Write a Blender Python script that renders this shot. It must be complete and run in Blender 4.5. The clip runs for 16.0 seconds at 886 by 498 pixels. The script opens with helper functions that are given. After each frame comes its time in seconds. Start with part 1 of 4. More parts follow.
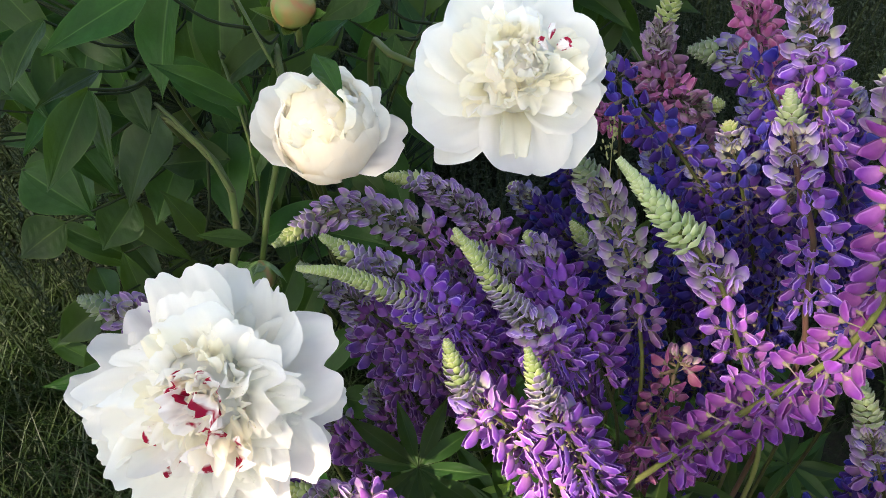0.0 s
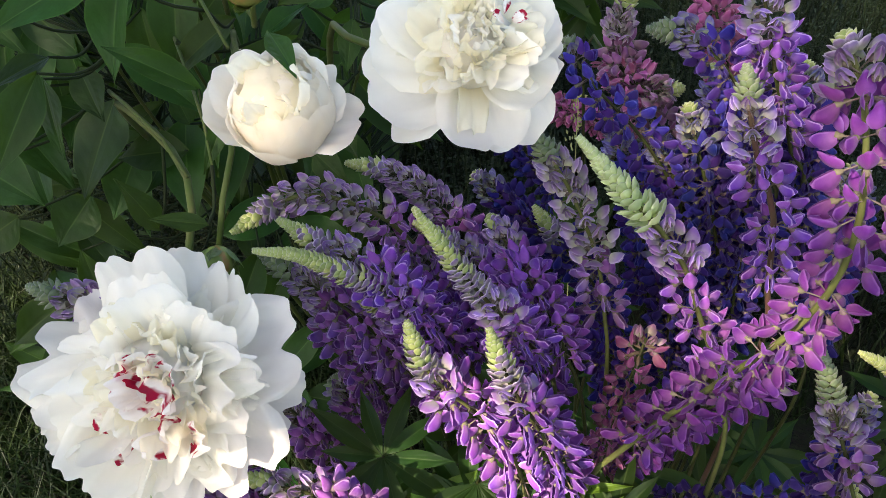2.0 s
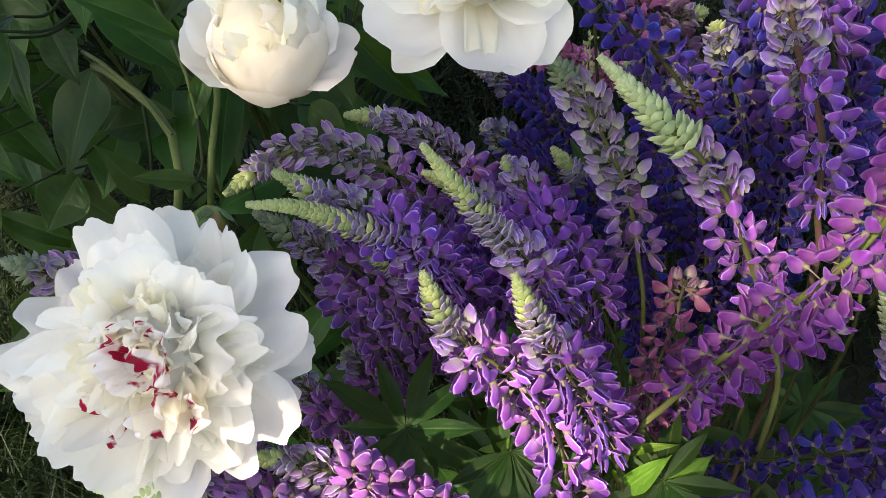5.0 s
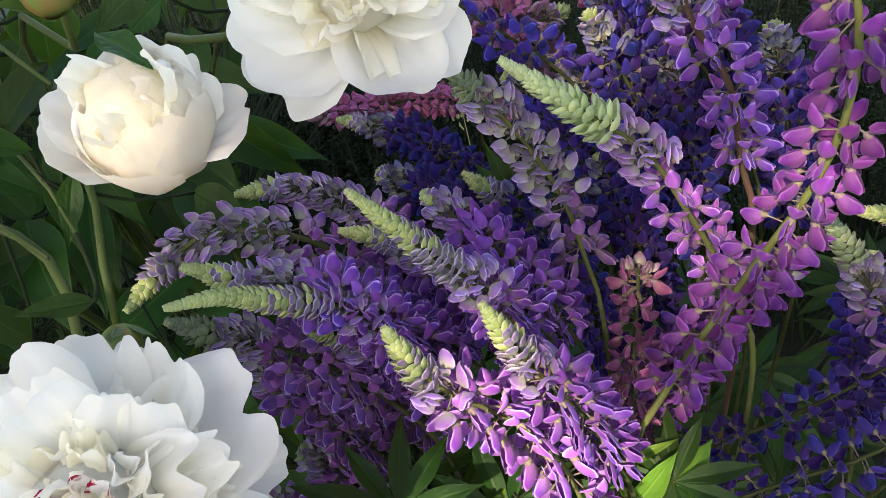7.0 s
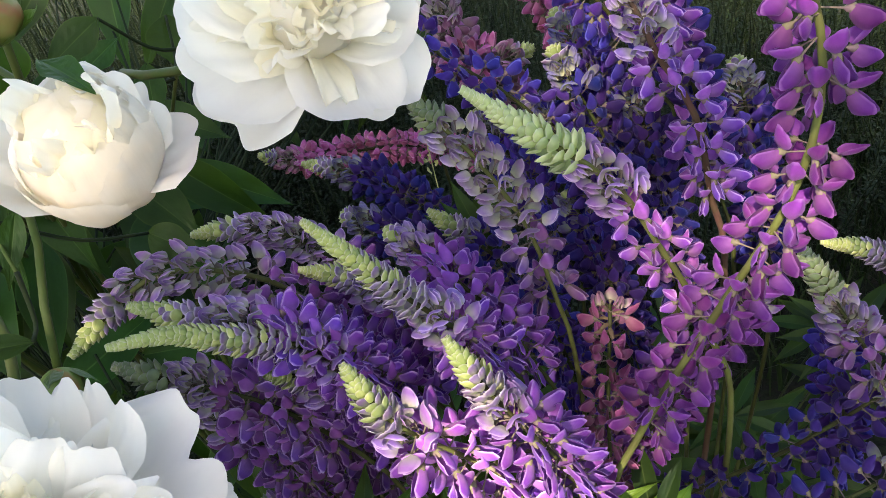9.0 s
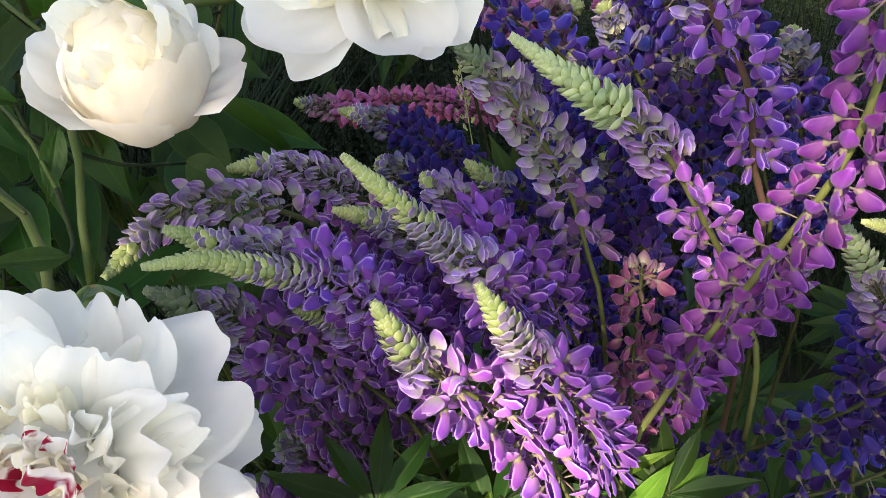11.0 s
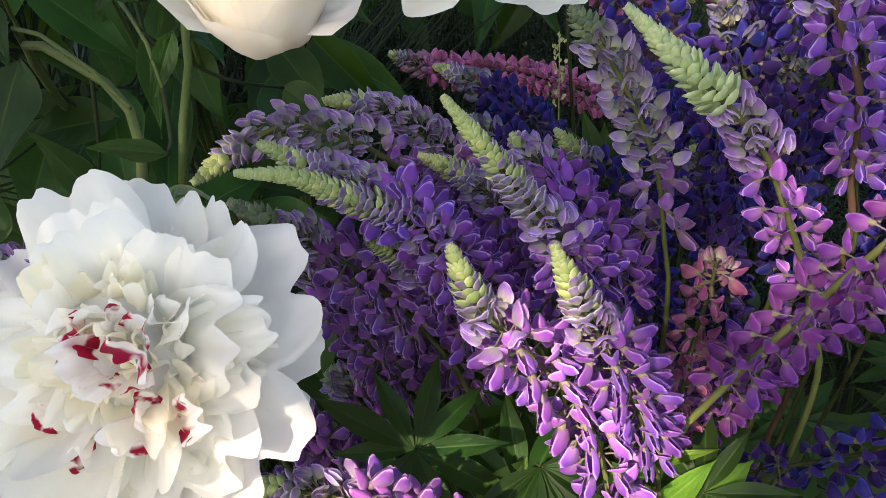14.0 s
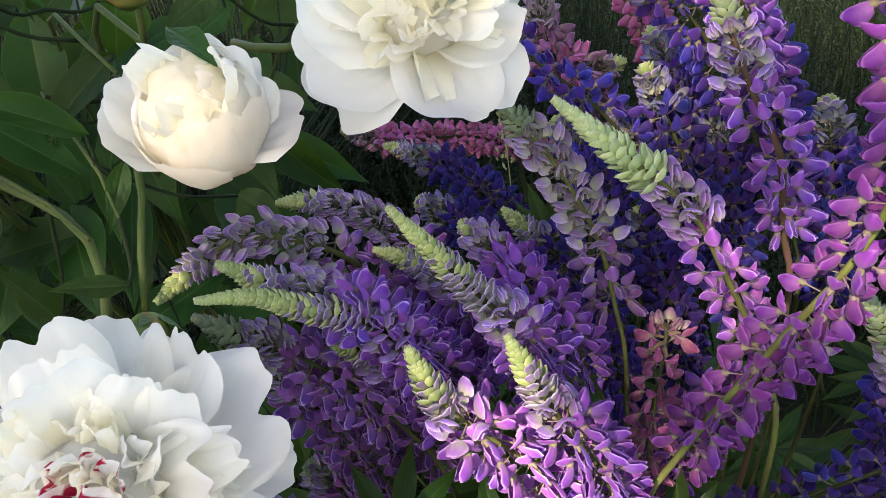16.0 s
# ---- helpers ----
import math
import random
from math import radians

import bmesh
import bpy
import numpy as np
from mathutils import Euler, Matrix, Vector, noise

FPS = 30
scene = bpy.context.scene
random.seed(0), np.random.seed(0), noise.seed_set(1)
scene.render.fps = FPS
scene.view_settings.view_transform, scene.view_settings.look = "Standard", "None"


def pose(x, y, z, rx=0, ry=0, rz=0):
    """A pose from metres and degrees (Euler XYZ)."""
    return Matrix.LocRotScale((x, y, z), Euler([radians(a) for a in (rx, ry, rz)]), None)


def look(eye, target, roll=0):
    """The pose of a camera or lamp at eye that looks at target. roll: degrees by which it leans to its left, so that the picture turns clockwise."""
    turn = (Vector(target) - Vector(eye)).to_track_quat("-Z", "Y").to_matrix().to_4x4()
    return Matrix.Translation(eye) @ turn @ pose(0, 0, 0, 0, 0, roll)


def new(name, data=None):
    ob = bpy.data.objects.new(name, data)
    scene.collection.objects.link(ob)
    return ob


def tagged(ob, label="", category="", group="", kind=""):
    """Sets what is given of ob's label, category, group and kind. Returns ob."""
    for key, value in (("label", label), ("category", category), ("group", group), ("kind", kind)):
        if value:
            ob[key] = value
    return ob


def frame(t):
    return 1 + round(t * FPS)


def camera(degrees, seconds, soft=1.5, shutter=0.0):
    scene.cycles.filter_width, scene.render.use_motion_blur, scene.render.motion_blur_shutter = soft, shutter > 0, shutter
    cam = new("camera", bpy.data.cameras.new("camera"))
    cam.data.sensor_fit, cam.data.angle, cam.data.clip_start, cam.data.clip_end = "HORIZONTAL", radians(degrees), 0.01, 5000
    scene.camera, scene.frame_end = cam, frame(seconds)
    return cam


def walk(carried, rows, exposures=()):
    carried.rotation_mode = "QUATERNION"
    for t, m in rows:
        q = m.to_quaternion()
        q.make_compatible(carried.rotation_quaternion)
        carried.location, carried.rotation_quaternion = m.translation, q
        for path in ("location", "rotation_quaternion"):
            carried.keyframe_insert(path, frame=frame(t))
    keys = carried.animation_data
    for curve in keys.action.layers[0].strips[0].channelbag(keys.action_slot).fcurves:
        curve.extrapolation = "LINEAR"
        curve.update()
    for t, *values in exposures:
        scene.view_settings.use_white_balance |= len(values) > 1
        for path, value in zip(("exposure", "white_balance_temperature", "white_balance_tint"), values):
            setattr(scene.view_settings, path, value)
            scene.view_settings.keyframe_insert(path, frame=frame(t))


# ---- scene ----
cam = camera(58.0, 16.0, soft=0.65)
PATH = [
    (0, (0.141, 0.085, 1.118), (-0.019, 1.596, -0.183), -3.6),
    (0.5, (0.144, 0.082, 1.116), (0.003, 1.598, -0.181), -3.1),
    (1, (0.152, 0.083, 1.116), (0.046, 1.601, -0.181), -3.1),
    (1.5, (0.154, 0.082, 1.115), (0.07, 1.597, -0.188), -3.0),
    (2, (0.15, 0.078, 1.097), (0.054, 1.61, -0.184), -2.9),
    (2.5, (0.149, 0.078, 1.088), (0.035, 1.601, -0.204), -3.3),
    (3, (0.149, 0.084, 1.084), (0.005, 1.584, -0.23), -3.7),
    (3.5, (0.143, 0.088, 1.078), (-0.007, 1.563, -0.264), -3.2),
    (3.7, (0.146, 0.092, 1.076), (-0.026, 1.553, -0.278), -3.7),
    (5.8, (0.132, 0.106, 1.028), (0.109, 1.65, -0.243), -10.9),
    (6, (0.122, 0.116, 1.031), (0.15, 1.633, -0.272), -11.1),
    (6.5, (0.113, 0.114, 1.013), (0.232, 1.686, -0.218), -14.5),
    (7, (0.097, 0.13, 1.006), (0.328, 1.71, -0.198), -14.6),
    (7.5, (0.102, 0.137, 0.994), (0.374, 1.75, -0.157), -16.0),
    (8, (0.104, 0.128, 0.992), (0.378, 1.771, -0.116), -16.6),
    (8.2, (0.104, 0.131, 0.99), (0.393, 1.775, -0.113), -15.9),
    (10.3, (0.094, 0.136, 0.977), (0.419, 1.776, -0.12), -12.1),
    (10.5, (0.093, 0.135, 0.976), (0.401, 1.769, -0.136), -11.9),
    (11, (0.091, 0.133, 0.973), (0.353, 1.748, -0.178), -10.8),
    (11.5, (0.086, 0.128, 0.97), (0.287, 1.732, -0.207), -8.8),
    (12, (0.083, 0.124, 0.967), (0.244, 1.72, -0.227), -6.7),
    (12.5, (0.081, 0.122, 0.962), (0.218, 1.717, -0.238), -4.9),
    (13, (0.077, 0.119, 0.961), (0.205, 1.725, -0.223), -4.1),
    (13.5, (0.079, 0.121, 0.962), (0.197, 1.735, -0.213), -4.3),
    (14, (0.076, 0.124, 0.963), (0.195, 1.739, -0.21), -4.3),
    (14.5, (0.077, 0.127, 0.965), (0.185, 1.746, -0.204), -5.0),
    (15, (0.077, 0.125, 0.977), (0.193, 1.762, -0.166), -5.9),
    (15.5, (0.084, 0.124, 0.991), (0.235, 1.776, -0.125), -7.5),
    (16, (0.091, 0.125, 1.0), (0.286, 1.78, -0.106), -8.6),
]
walk(cam, [(t, look(eye, target, roll)) for t, eye, target, roll in PATH], [(0.0, 1.76, 7550, 16), (1.0, 1.72, 7550, 16), (3.0, 1.52, 7550, 16), (7.0, 1.60, 7550, 16), (10.5, 1.75, 7550, 16), (12.5, 1.48, 7550, 16), (15.5, 1.60, 7550, 16), (16.0, 1.64, 7550, 16)])

# ---- world and sun ----
SUN_TO = Vector((-0.45, -0.60, 0.66)).normalized()   # from the bed towards the sun
world = bpy.data.worlds.new("world")
scene.world = world
world.use_nodes = True
wt = world.node_tree
sky = wt.nodes.new("ShaderNodeTexSky")
sky.sky_type, sky.sun_disc = "NISHITA", False
sky.sun_elevation = math.asin(SUN_TO.z)
sky.sun_rotation = math.atan2(SUN_TO.x, SUN_TO.y)
wt.links.new(sky.outputs[0], wt.nodes["Background"].inputs[0])
wt.nodes["Background"].inputs[1].default_value = 0.15
sun_data = bpy.data.lights.new("sun", "SUN")
sun_data.energy, sun_data.angle, sun_data.color = 5.0, radians(0.6), (1.0, 0.92, 0.81)
sun = new("sun", sun_data)
sun.matrix_basis = look(SUN_TO * 8, (0, 0, 0))


# ---- materials ----
def nodes_of(name):
    m = bpy.data.materials.new(name)
    m.use_nodes = True
    t = m.node_tree
    t.nodes.clear()
    return m, t, t.nodes.new, t.links.new


def noise_of(t, scale, detail=3.0, coords=None, rough=0.5):
    n = t.nodes.new("ShaderNodeTexNoise")
    n.inputs["Scale"].default_value, n.inputs["Detail"].default_value, n.inputs["Roughness"].default_value = scale, detail, rough
    if coords is None:
        coords = t.nodes.new("ShaderNodeTexCoord").outputs["Object"]
    t.links.new(coords, n.inputs["Vector"])
    return n.outputs["Fac"]


def blend(t, fac, a, b, kind="MIX"):
    n = t.nodes.new("ShaderNodeMix")
    n.data_type, n.blend_type = "RGBA", kind
    for socket, value in ((n.inputs[0], fac), (n.inputs[6], a), (n.inputs[7], b)):
        if isinstance(value, (int, float)):
            socket.default_value = value
        elif isinstance(value, tuple):
            socket.default_value = (*value, 1)
        else:
            t.links.new(value, socket)
    return n.outputs[2]


def remap(t, value, lo, hi, to_lo=0.0, to_hi=1.0):
    n = t.nodes.new("ShaderNodeMapRange")
    t.links.new(value, n.inputs[0])
    for k, v in zip((1, 2, 3, 4), (lo, hi, to_lo, to_hi)):
        n.inputs[k].default_value = v
    return n.outputs[0]


def attribute(t, name):
    n = t.nodes.new("ShaderNodeAttribute")
    n.attribute_name = name
    return n.outputs["Fac"]


def shifted(t):
    """Object coordinates moved by the object's own random number, so that alike pieces differ."""
    c, i, a = t.nodes.new("ShaderNodeTexCoord"), t.nodes.new("ShaderNodeObjectInfo"), t.nodes.new("ShaderNodeVectorMath")
    a.operation = "ADD"
    t.links.new(c.outputs["Object"], a.inputs[0])
    t.links.new(i.outputs["Random"], a.inputs[1])
    return a.outputs[0], i.outputs["Random"]


def finish(t, colour, rough, through_share, through_colour=None, sheen=0.0, bump=None, strength=0.3, distance=0.0006, gloss=0.3):
    """A leaf or petal: a rough surface with some light let through."""
    p, out = t.nodes.new("ShaderNodeBsdfPrincipled"), t.nodes.new("ShaderNodeOutputMaterial")
    t.links.new(colour, p.inputs["Base Color"])
    p.inputs["Roughness"].default_value, p.inputs["Specular IOR Level"].default_value = rough, gloss
    p.inputs["Sheen Weight"].default_value = sheen
    if bump is not None:
        b = t.nodes.new("ShaderNodeBump")
        b.inputs["Strength"].default_value, b.inputs["Distance"].default_value = strength, distance
        t.links.new(bump, b.inputs["Height"])
        t.links.new(b.outputs[0], p.inputs["Normal"])
    shader = p.outputs[0]
    if through_share:
        tr, mix = t.nodes.new("ShaderNodeBsdfTranslucent"), t.nodes.new("ShaderNodeMixShader")
        t.links.new(through_colour if through_colour is not None else colour, tr.inputs[0])
        mix.inputs[0].default_value = through_share
        t.links.new(shader, mix.inputs[1])
        t.links.new(tr.outputs[0], mix.inputs[2])
        shader = mix.outputs[0]
    t.links.new(shader, out.inputs[0])


def petal_material(name, main, base, rim, rim_at=0.62, rough=0.60, share=0.36, vary=0.32, hue=0.025, sheen=0.12):
    """A lupin petal: its own colour, paler rim, greener or paler towards the calyx."""
    m, t, N, K = nodes_of(name)
    co, rnd = shifted(t)
    fleck = noise_of(t, 260, 3, co)
    broad = noise_of(t, 60, 2, co)
    col = blend(t, remap(t, attribute(t, "along"), 0.08, 0.72), tuple(min(0.8, 1.2 * c + 0.01) for c in base), main)
    col = blend(t, remap(t, broad, 0.35, 0.7, 0, 0.45), col, tuple(min(1, c * 1.6 + 0.02) for c in main))
    col = blend(t, remap(t, attribute(t, "banner"), 0, 1, 0, 0.42), col, (rim[0] * 0.95, rim[1] * 0.42, rim[2] * 0.92))
    col = blend(t, remap(t, attribute(t, "edge"), rim_at, 1.0, 0, 0.85), col, rim)
    hsv = t.nodes.new("ShaderNodeHueSaturation")
    K(remap(t, rnd, 0, 1, 0.5 - hue, 0.5 + hue), hsv.inputs["Hue"])
    K(remap(t, rnd, 0, 1, 1 + vary, 1 - vary), hsv.inputs["Value"])
    K(col, hsv.inputs["Color"])
    vein = t.nodes.new("ShaderNodeTexWave")
    vein.inputs["Scale"].default_value, vein.inputs["Distortion"].default_value = 420, 2.0
    K(co, vein.inputs["Vector"])
    col = blend(t, remap(t, fleck, 0.3, 0.75, 0, 0.30), hsv.outputs[0], tuple(c * 0.6 for c in main))
    finish(t, col, rough, share, sheen=sheen, bump=vein.outputs["Fac"], strength=0.16, distance=0.0003, gloss=0.18)
    return m


def leaf_material(name, main, light, vein, rough=0.42, share=0.22, gloss=0.5):
    m, t, N, K = nodes_of(name)
    co, rnd = shifted(t)
    broad, fine = noise_of(t, 45, 3, co), noise_of(t, 420, 4, co)
    col = blend(t, remap(t, broad, 0.3, 0.72), main, light)
    col = blend(t, remap(t, fine, 0.45, 0.8, 0, 0.4), col, tuple(c * 0.55 for c in main))
    col = blend(t, remap(t, attribute(t, "rib"), 0.80, 1.0, 0, 0.65), col, vein)
    col = blend(t, remap(t, attribute(t, "edge"), 0.93, 1.0, 0, 0.45), col, vein)
    hsv = t.nodes.new("ShaderNodeHueSaturation")
    K(remap(t, rnd, 0, 1, 0.48, 0.52), hsv.inputs["Hue"])
    K(remap(t, rnd, 0, 1, 0.7, 1.3), hsv.inputs["Value"])
    K(col, hsv.inputs["Color"])
    pale = blend(t, 0.6, hsv.outputs[0], (0.25, 0.42, 0.03))
    finish(t, hsv.outputs[0], rough, share, pale, bump=attribute(t, "rib"), strength=0.5, distance=0.0012, gloss=gloss)
    return m


def stem_material(name, a, b, rough=0.5):
    m, t, N, K = nodes_of(name)
    n = noise_of(t, 90, 4)
    fine = noise_of(t, 700, 2)
    col = blend(t, remap(t, n, 0.35, 0.7), a, b)
    finish(t, col, rough, 0.0, sheen=0.02, bump=fine, strength=0.4, distance=0.0004, gloss=0.12)
    return m


def peony_petal_material(name, main, heart, flecked=0.0, share=0.62):
    """A thin white petal: creamier towards its foot, with fine pleats that run along it."""
    m, t, N, K = nodes_of(name)
    co, rnd = shifted(t)
    broad = noise_of(t, 35, 2, co)
    lanes = t.nodes.new("ShaderNodeCombineXYZ")
    K(remap(t, attribute(t, "across"), 0, 1, 0, 15), lanes.inputs[0])
    K(remap(t, attribute(t, "along"), 0, 1, 0, 2.2), lanes.inputs[1])
    K(remap(t, rnd, 0, 1, 0, 60), lanes.inputs[2])
    pleat = noise_of(t, 1.0, 4, lanes.outputs[0])
    col = blend(t, remap(t, attribute(t, "along"), 0.0, 0.5), heart, main)
    col = blend(t, remap(t, broad, 0.4, 0.75, 0, 0.35), col, tuple(c * 0.95 for c in heart))
    col = blend(t, remap(t, pleat, 0.45, 0.75, 0, 0.25), col, tuple(c * 0.93 for c in main))
    if flecked:
        marks = noise_of(t, 38, 3, co)
        spot = t.nodes.new("ShaderNodeMath")
        spot.operation = "MULTIPLY"
        K(remap(t, marks, 0.49, 0.54), spot.inputs[0])
        K(remap(t, attribute(t, "edge"), 0.30, 0.55), spot.inputs[1])
        col = blend(t, spot.outputs[0], col, (0.40, 0.010, 0.045))
    hsv = t.nodes.new("ShaderNodeHueSaturation")
    K(remap(t, rnd, 0, 1, 0.96, 1.03), hsv.inputs["Value"])
    K(col, hsv.inputs["Color"])
    finish(t, hsv.outputs[0], 0.6, share, sheen=0.1, bump=pleat, strength=0.35, distance=0.0012, gloss=0.15)
    return m


PALETTE = {  # main, towards the calyx, rim
    "blue": ((0.013, 0.005, 0.113), (0.027, 0.012, 0.123), (0.089, 0.067, 0.275)),
    "indigo": ((0.029, 0.010, 0.177), (0.046, 0.022, 0.177), (0.142, 0.121, 0.451)),
    "violet": ((0.127, 0.029, 0.289), (0.195, 0.099, 0.274), (0.594, 0.398, 0.736)),
    "purple": ((0.122, 0.026, 0.241), (0.166, 0.082, 0.229), (0.408, 0.235, 0.558)),
    "lilac": ((0.168, 0.049, 0.270), (0.277, 0.150, 0.253), (0.682, 0.438, 0.688)),
    "dusk": ((0.108, 0.030, 0.191), (0.163, 0.076, 0.179), (0.511, 0.337, 0.593)),
    "mauve": ((0.129, 0.051, 0.206), (0.227, 0.149, 0.199), (0.428, 0.312, 0.495)),
    "orchid": ((0.199, 0.045, 0.338), (0.280, 0.138, 0.255), (0.674, 0.431, 0.780)),
    "magenta": ((0.111, 0.014, 0.170), (0.195, 0.064, 0.204), (0.305, 0.126, 0.376)),
    "pink": ((0.340, 0.075, 0.180), (0.400, 0.162, 0.240), (0.560, 0.300, 0.420)),
    "rose": ((0.200, 0.040, 0.125), (0.280, 0.120, 0.170), (0.400, 0.190, 0.300)),
    "faded": ((0.198, 0.078, 0.160), (0.258, 0.173, 0.144), (0.427, 0.294, 0.360)),
}
FULL = {k: petal_material("petal_" + k, *v) for k, v in PALETTE.items()}
YOUNG = {k: petal_material("young_petal_" + k, tuple(0.78 * a + 0.22 * b for a, b in zip(v[0], (0.50, 0.42, 0.56))),
                           (0.34, 0.38, 0.20), tuple(0.72 * a + 0.28 * b for a, b in zip(v[2], (0.56, 0.54, 0.54)))) for k, v in PALETTE.items()}
BUD = {"pale": petal_material("pale_bud", (0.44, 0.53, 0.27), (0.36, 0.48, 0.15), (0.68, 0.70, 0.52), hue=0.015, vary=0.2),
       "green": petal_material("green_bud", (0.38, 0.44, 0.15), (0.30, 0.40, 0.10), (0.66, 0.64, 0.48), hue=0.02, vary=0.25, rim_at=0.45),
       "blush": petal_material("blush_bud", (0.20, 0.13, 0.26), (0.27, 0.32, 0.13), (0.74, 0.66, 0.74), hue=0.02, vary=0.25, rim_at=0.45),
       "grey": petal_material("grey_green_bud", (0.15, 0.20, 0.11), (0.17, 0.24, 0.09), (0.33, 0.32, 0.31), hue=0.02, vary=0.25)}
CALYX = stem_material("calyx_green", (0.135, 0.130, 0.070), (0.170, 0.100, 0.140))
# green stem colour darkened to stand for shade low in the clump
STEM_SHADED = stem_material("lupin_stem", (0.041, 0.055, 0.014), (0.033, 0.030, 0.012))
# the same stem as it looks in the light, for the front spikes
STEM_LIT = stem_material("lit_lupin_stem", (0.096, 0.116, 0.032), (0.080, 0.080, 0.028))
STEM_RED = stem_material("lupin_stem_red", (0.080, 0.040, 0.032), (0.064, 0.048, 0.024))
STALK = stem_material("peony_stem", (0.042, 0.072, 0.014), (0.062, 0.070, 0.022))
LEAF_STALK = stem_material("peony_leaf_stalk", (0.009, 0.020, 0.005), (0.014, 0.020, 0.007), rough=0.8)
PEONY_LEAF = leaf_material("peony_leaf", (0.0075, 0.029, 0.0045), (0.016, 0.052, 0.008), (0.065, 0.120, 0.025), share=0.16, rough=0.46, gloss=0.14)
LUPIN_LEAF = leaf_material("lupin_leaf", (0.008, 0.029, 0.0045), (0.019, 0.054, 0.008), (0.065, 0.11, 0.022), rough=0.55, share=0.3, gloss=0.25)
SEPAL = leaf_material("peony_sepal", (0.04, 0.09, 0.015), (0.08, 0.14, 0.03), (0.26, 0.30, 0.10), share=0.15)
WHITE = peony_petal_material("white_petal", (0.96, 0.945, 0.88), (0.96, 0.92, 0.72))
CREAM = peony_petal_material("cream_petal", (0.95, 0.92, 0.84), (0.95, 0.80, 0.58))
YOLK = peony_petal_material("inner_cream_petal", (0.96, 0.93, 0.79), (0.95, 0.86, 0.56))
FLECK = peony_petal_material("flecked_petal", (0.95, 0.92, 0.89), (0.93, 0.80, 0.70), flecked=1.0)


def bud_skin():
    m, t, N, K = nodes_of("peony_bud_skin")
    co, rnd = shifted(t)
    col = blend(t, remap(t, noise_of(t, 40, 3, co), 0.5, 0.75), (0.11, 0.18, 0.040), (0.24, 0.13, 0.045))
    col = blend(t, remap(t, attribute(t, "edge"), 0.75, 1.0, 0, 0.8), col, (0.26, 0.09, 0.04))
    finish(t, col, 0.4, 0.05, bump=noise_of(t, 500, 3, co), strength=0.2)
    return m


BUD_SKIN = bud_skin()


def ground_material():
    m, t, N, K = nodes_of("turf")
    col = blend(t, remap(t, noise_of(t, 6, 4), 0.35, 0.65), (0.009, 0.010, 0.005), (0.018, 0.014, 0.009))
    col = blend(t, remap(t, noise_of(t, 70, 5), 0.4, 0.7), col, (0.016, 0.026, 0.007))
    finish(t, col, 0.9, 0.0, bump=noise_of(t, 120, 5), strength=0.8, distance=0.01)
    return m


def blade_material(name, a, b, dry):
    m, t, N, K = nodes_of(name)
    g = t.nodes.new("ShaderNodeNewGeometry")
    col = blend(t, g.outputs["Random Per Island"], a, b)
    col = blend(t, remap(t, noise_of(t, 9, 3), 0.55, 0.75, 0, 0.7), col, dry)
    finish(t, col, 0.5, 0.25, gloss=0.35)
    return m


TURF = ground_material()
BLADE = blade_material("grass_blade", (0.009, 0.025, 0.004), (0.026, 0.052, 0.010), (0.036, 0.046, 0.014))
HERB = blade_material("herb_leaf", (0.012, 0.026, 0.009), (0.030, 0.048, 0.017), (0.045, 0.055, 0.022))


# ---- building helpers ----
def place_of(ob):
    """The world pose of a thing or part, from the poses of its parents."""
    return place_of(ob.parent) @ ob.matrix_basis if ob.parent else ob.matrix_basis


def thing(name, base, label, category, group="", kind=""):
    ob = new(name)
    ob.empty_display_size = 0.02
    ob.matrix_basis = Matrix.Translation(base)
    return tagged(ob, label, category, group, kind)


def piece(name, mesh, parent, m):
    """A part on a shared mesh, at the world pose m."""
    ob = new(name, mesh)
    ob.parent = parent
    ob.matrix_basis = place_of(parent).inverted() @ m
    return ob


def smooth(mesh):
    mesh.polygons.foreach_set("use_smooth", [True] * len(mesh.polygons))
    return mesh


def mesh_of(name, verts, faces, materials, slots=None, **values):
    """A mesh from vertices and faces; values: per-vertex numbers that the materials read."""
    me = bpy.data.meshes.new(name)
    me.from_pydata([tuple(map(float, v)) for v in verts], [], faces)
    for m in materials:
        me.materials.append(m)
    if slots is not None:
        me.polygons.foreach_set("material_index", slots)
    for key, data in values.items():
        me.attributes.new(key, "FLOAT", "POINT").data.foreach_set("value", [float(v) for v in data])
    me.update()
    return smooth(me)


def sheet(nu, nv, first=0):
    """Faces of a grid of nu x nv vertices, v by v."""
    return [(first + j * nu + i, first + j * nu + i + 1, first + (j + 1) * nu + i + 1, first + (j + 1) * nu + i)
            for j in range(nv - 1) for i in range(nu - 1)]


def tube_faces(ring, rows, first=0):
    return [(first + j * ring + i, first + j * ring + (i + 1) % ring, first + (j + 1) * ring + (i + 1) % ring, first + (j + 1) * ring + i)
            for j in range(rows - 1) for i in range(ring)]


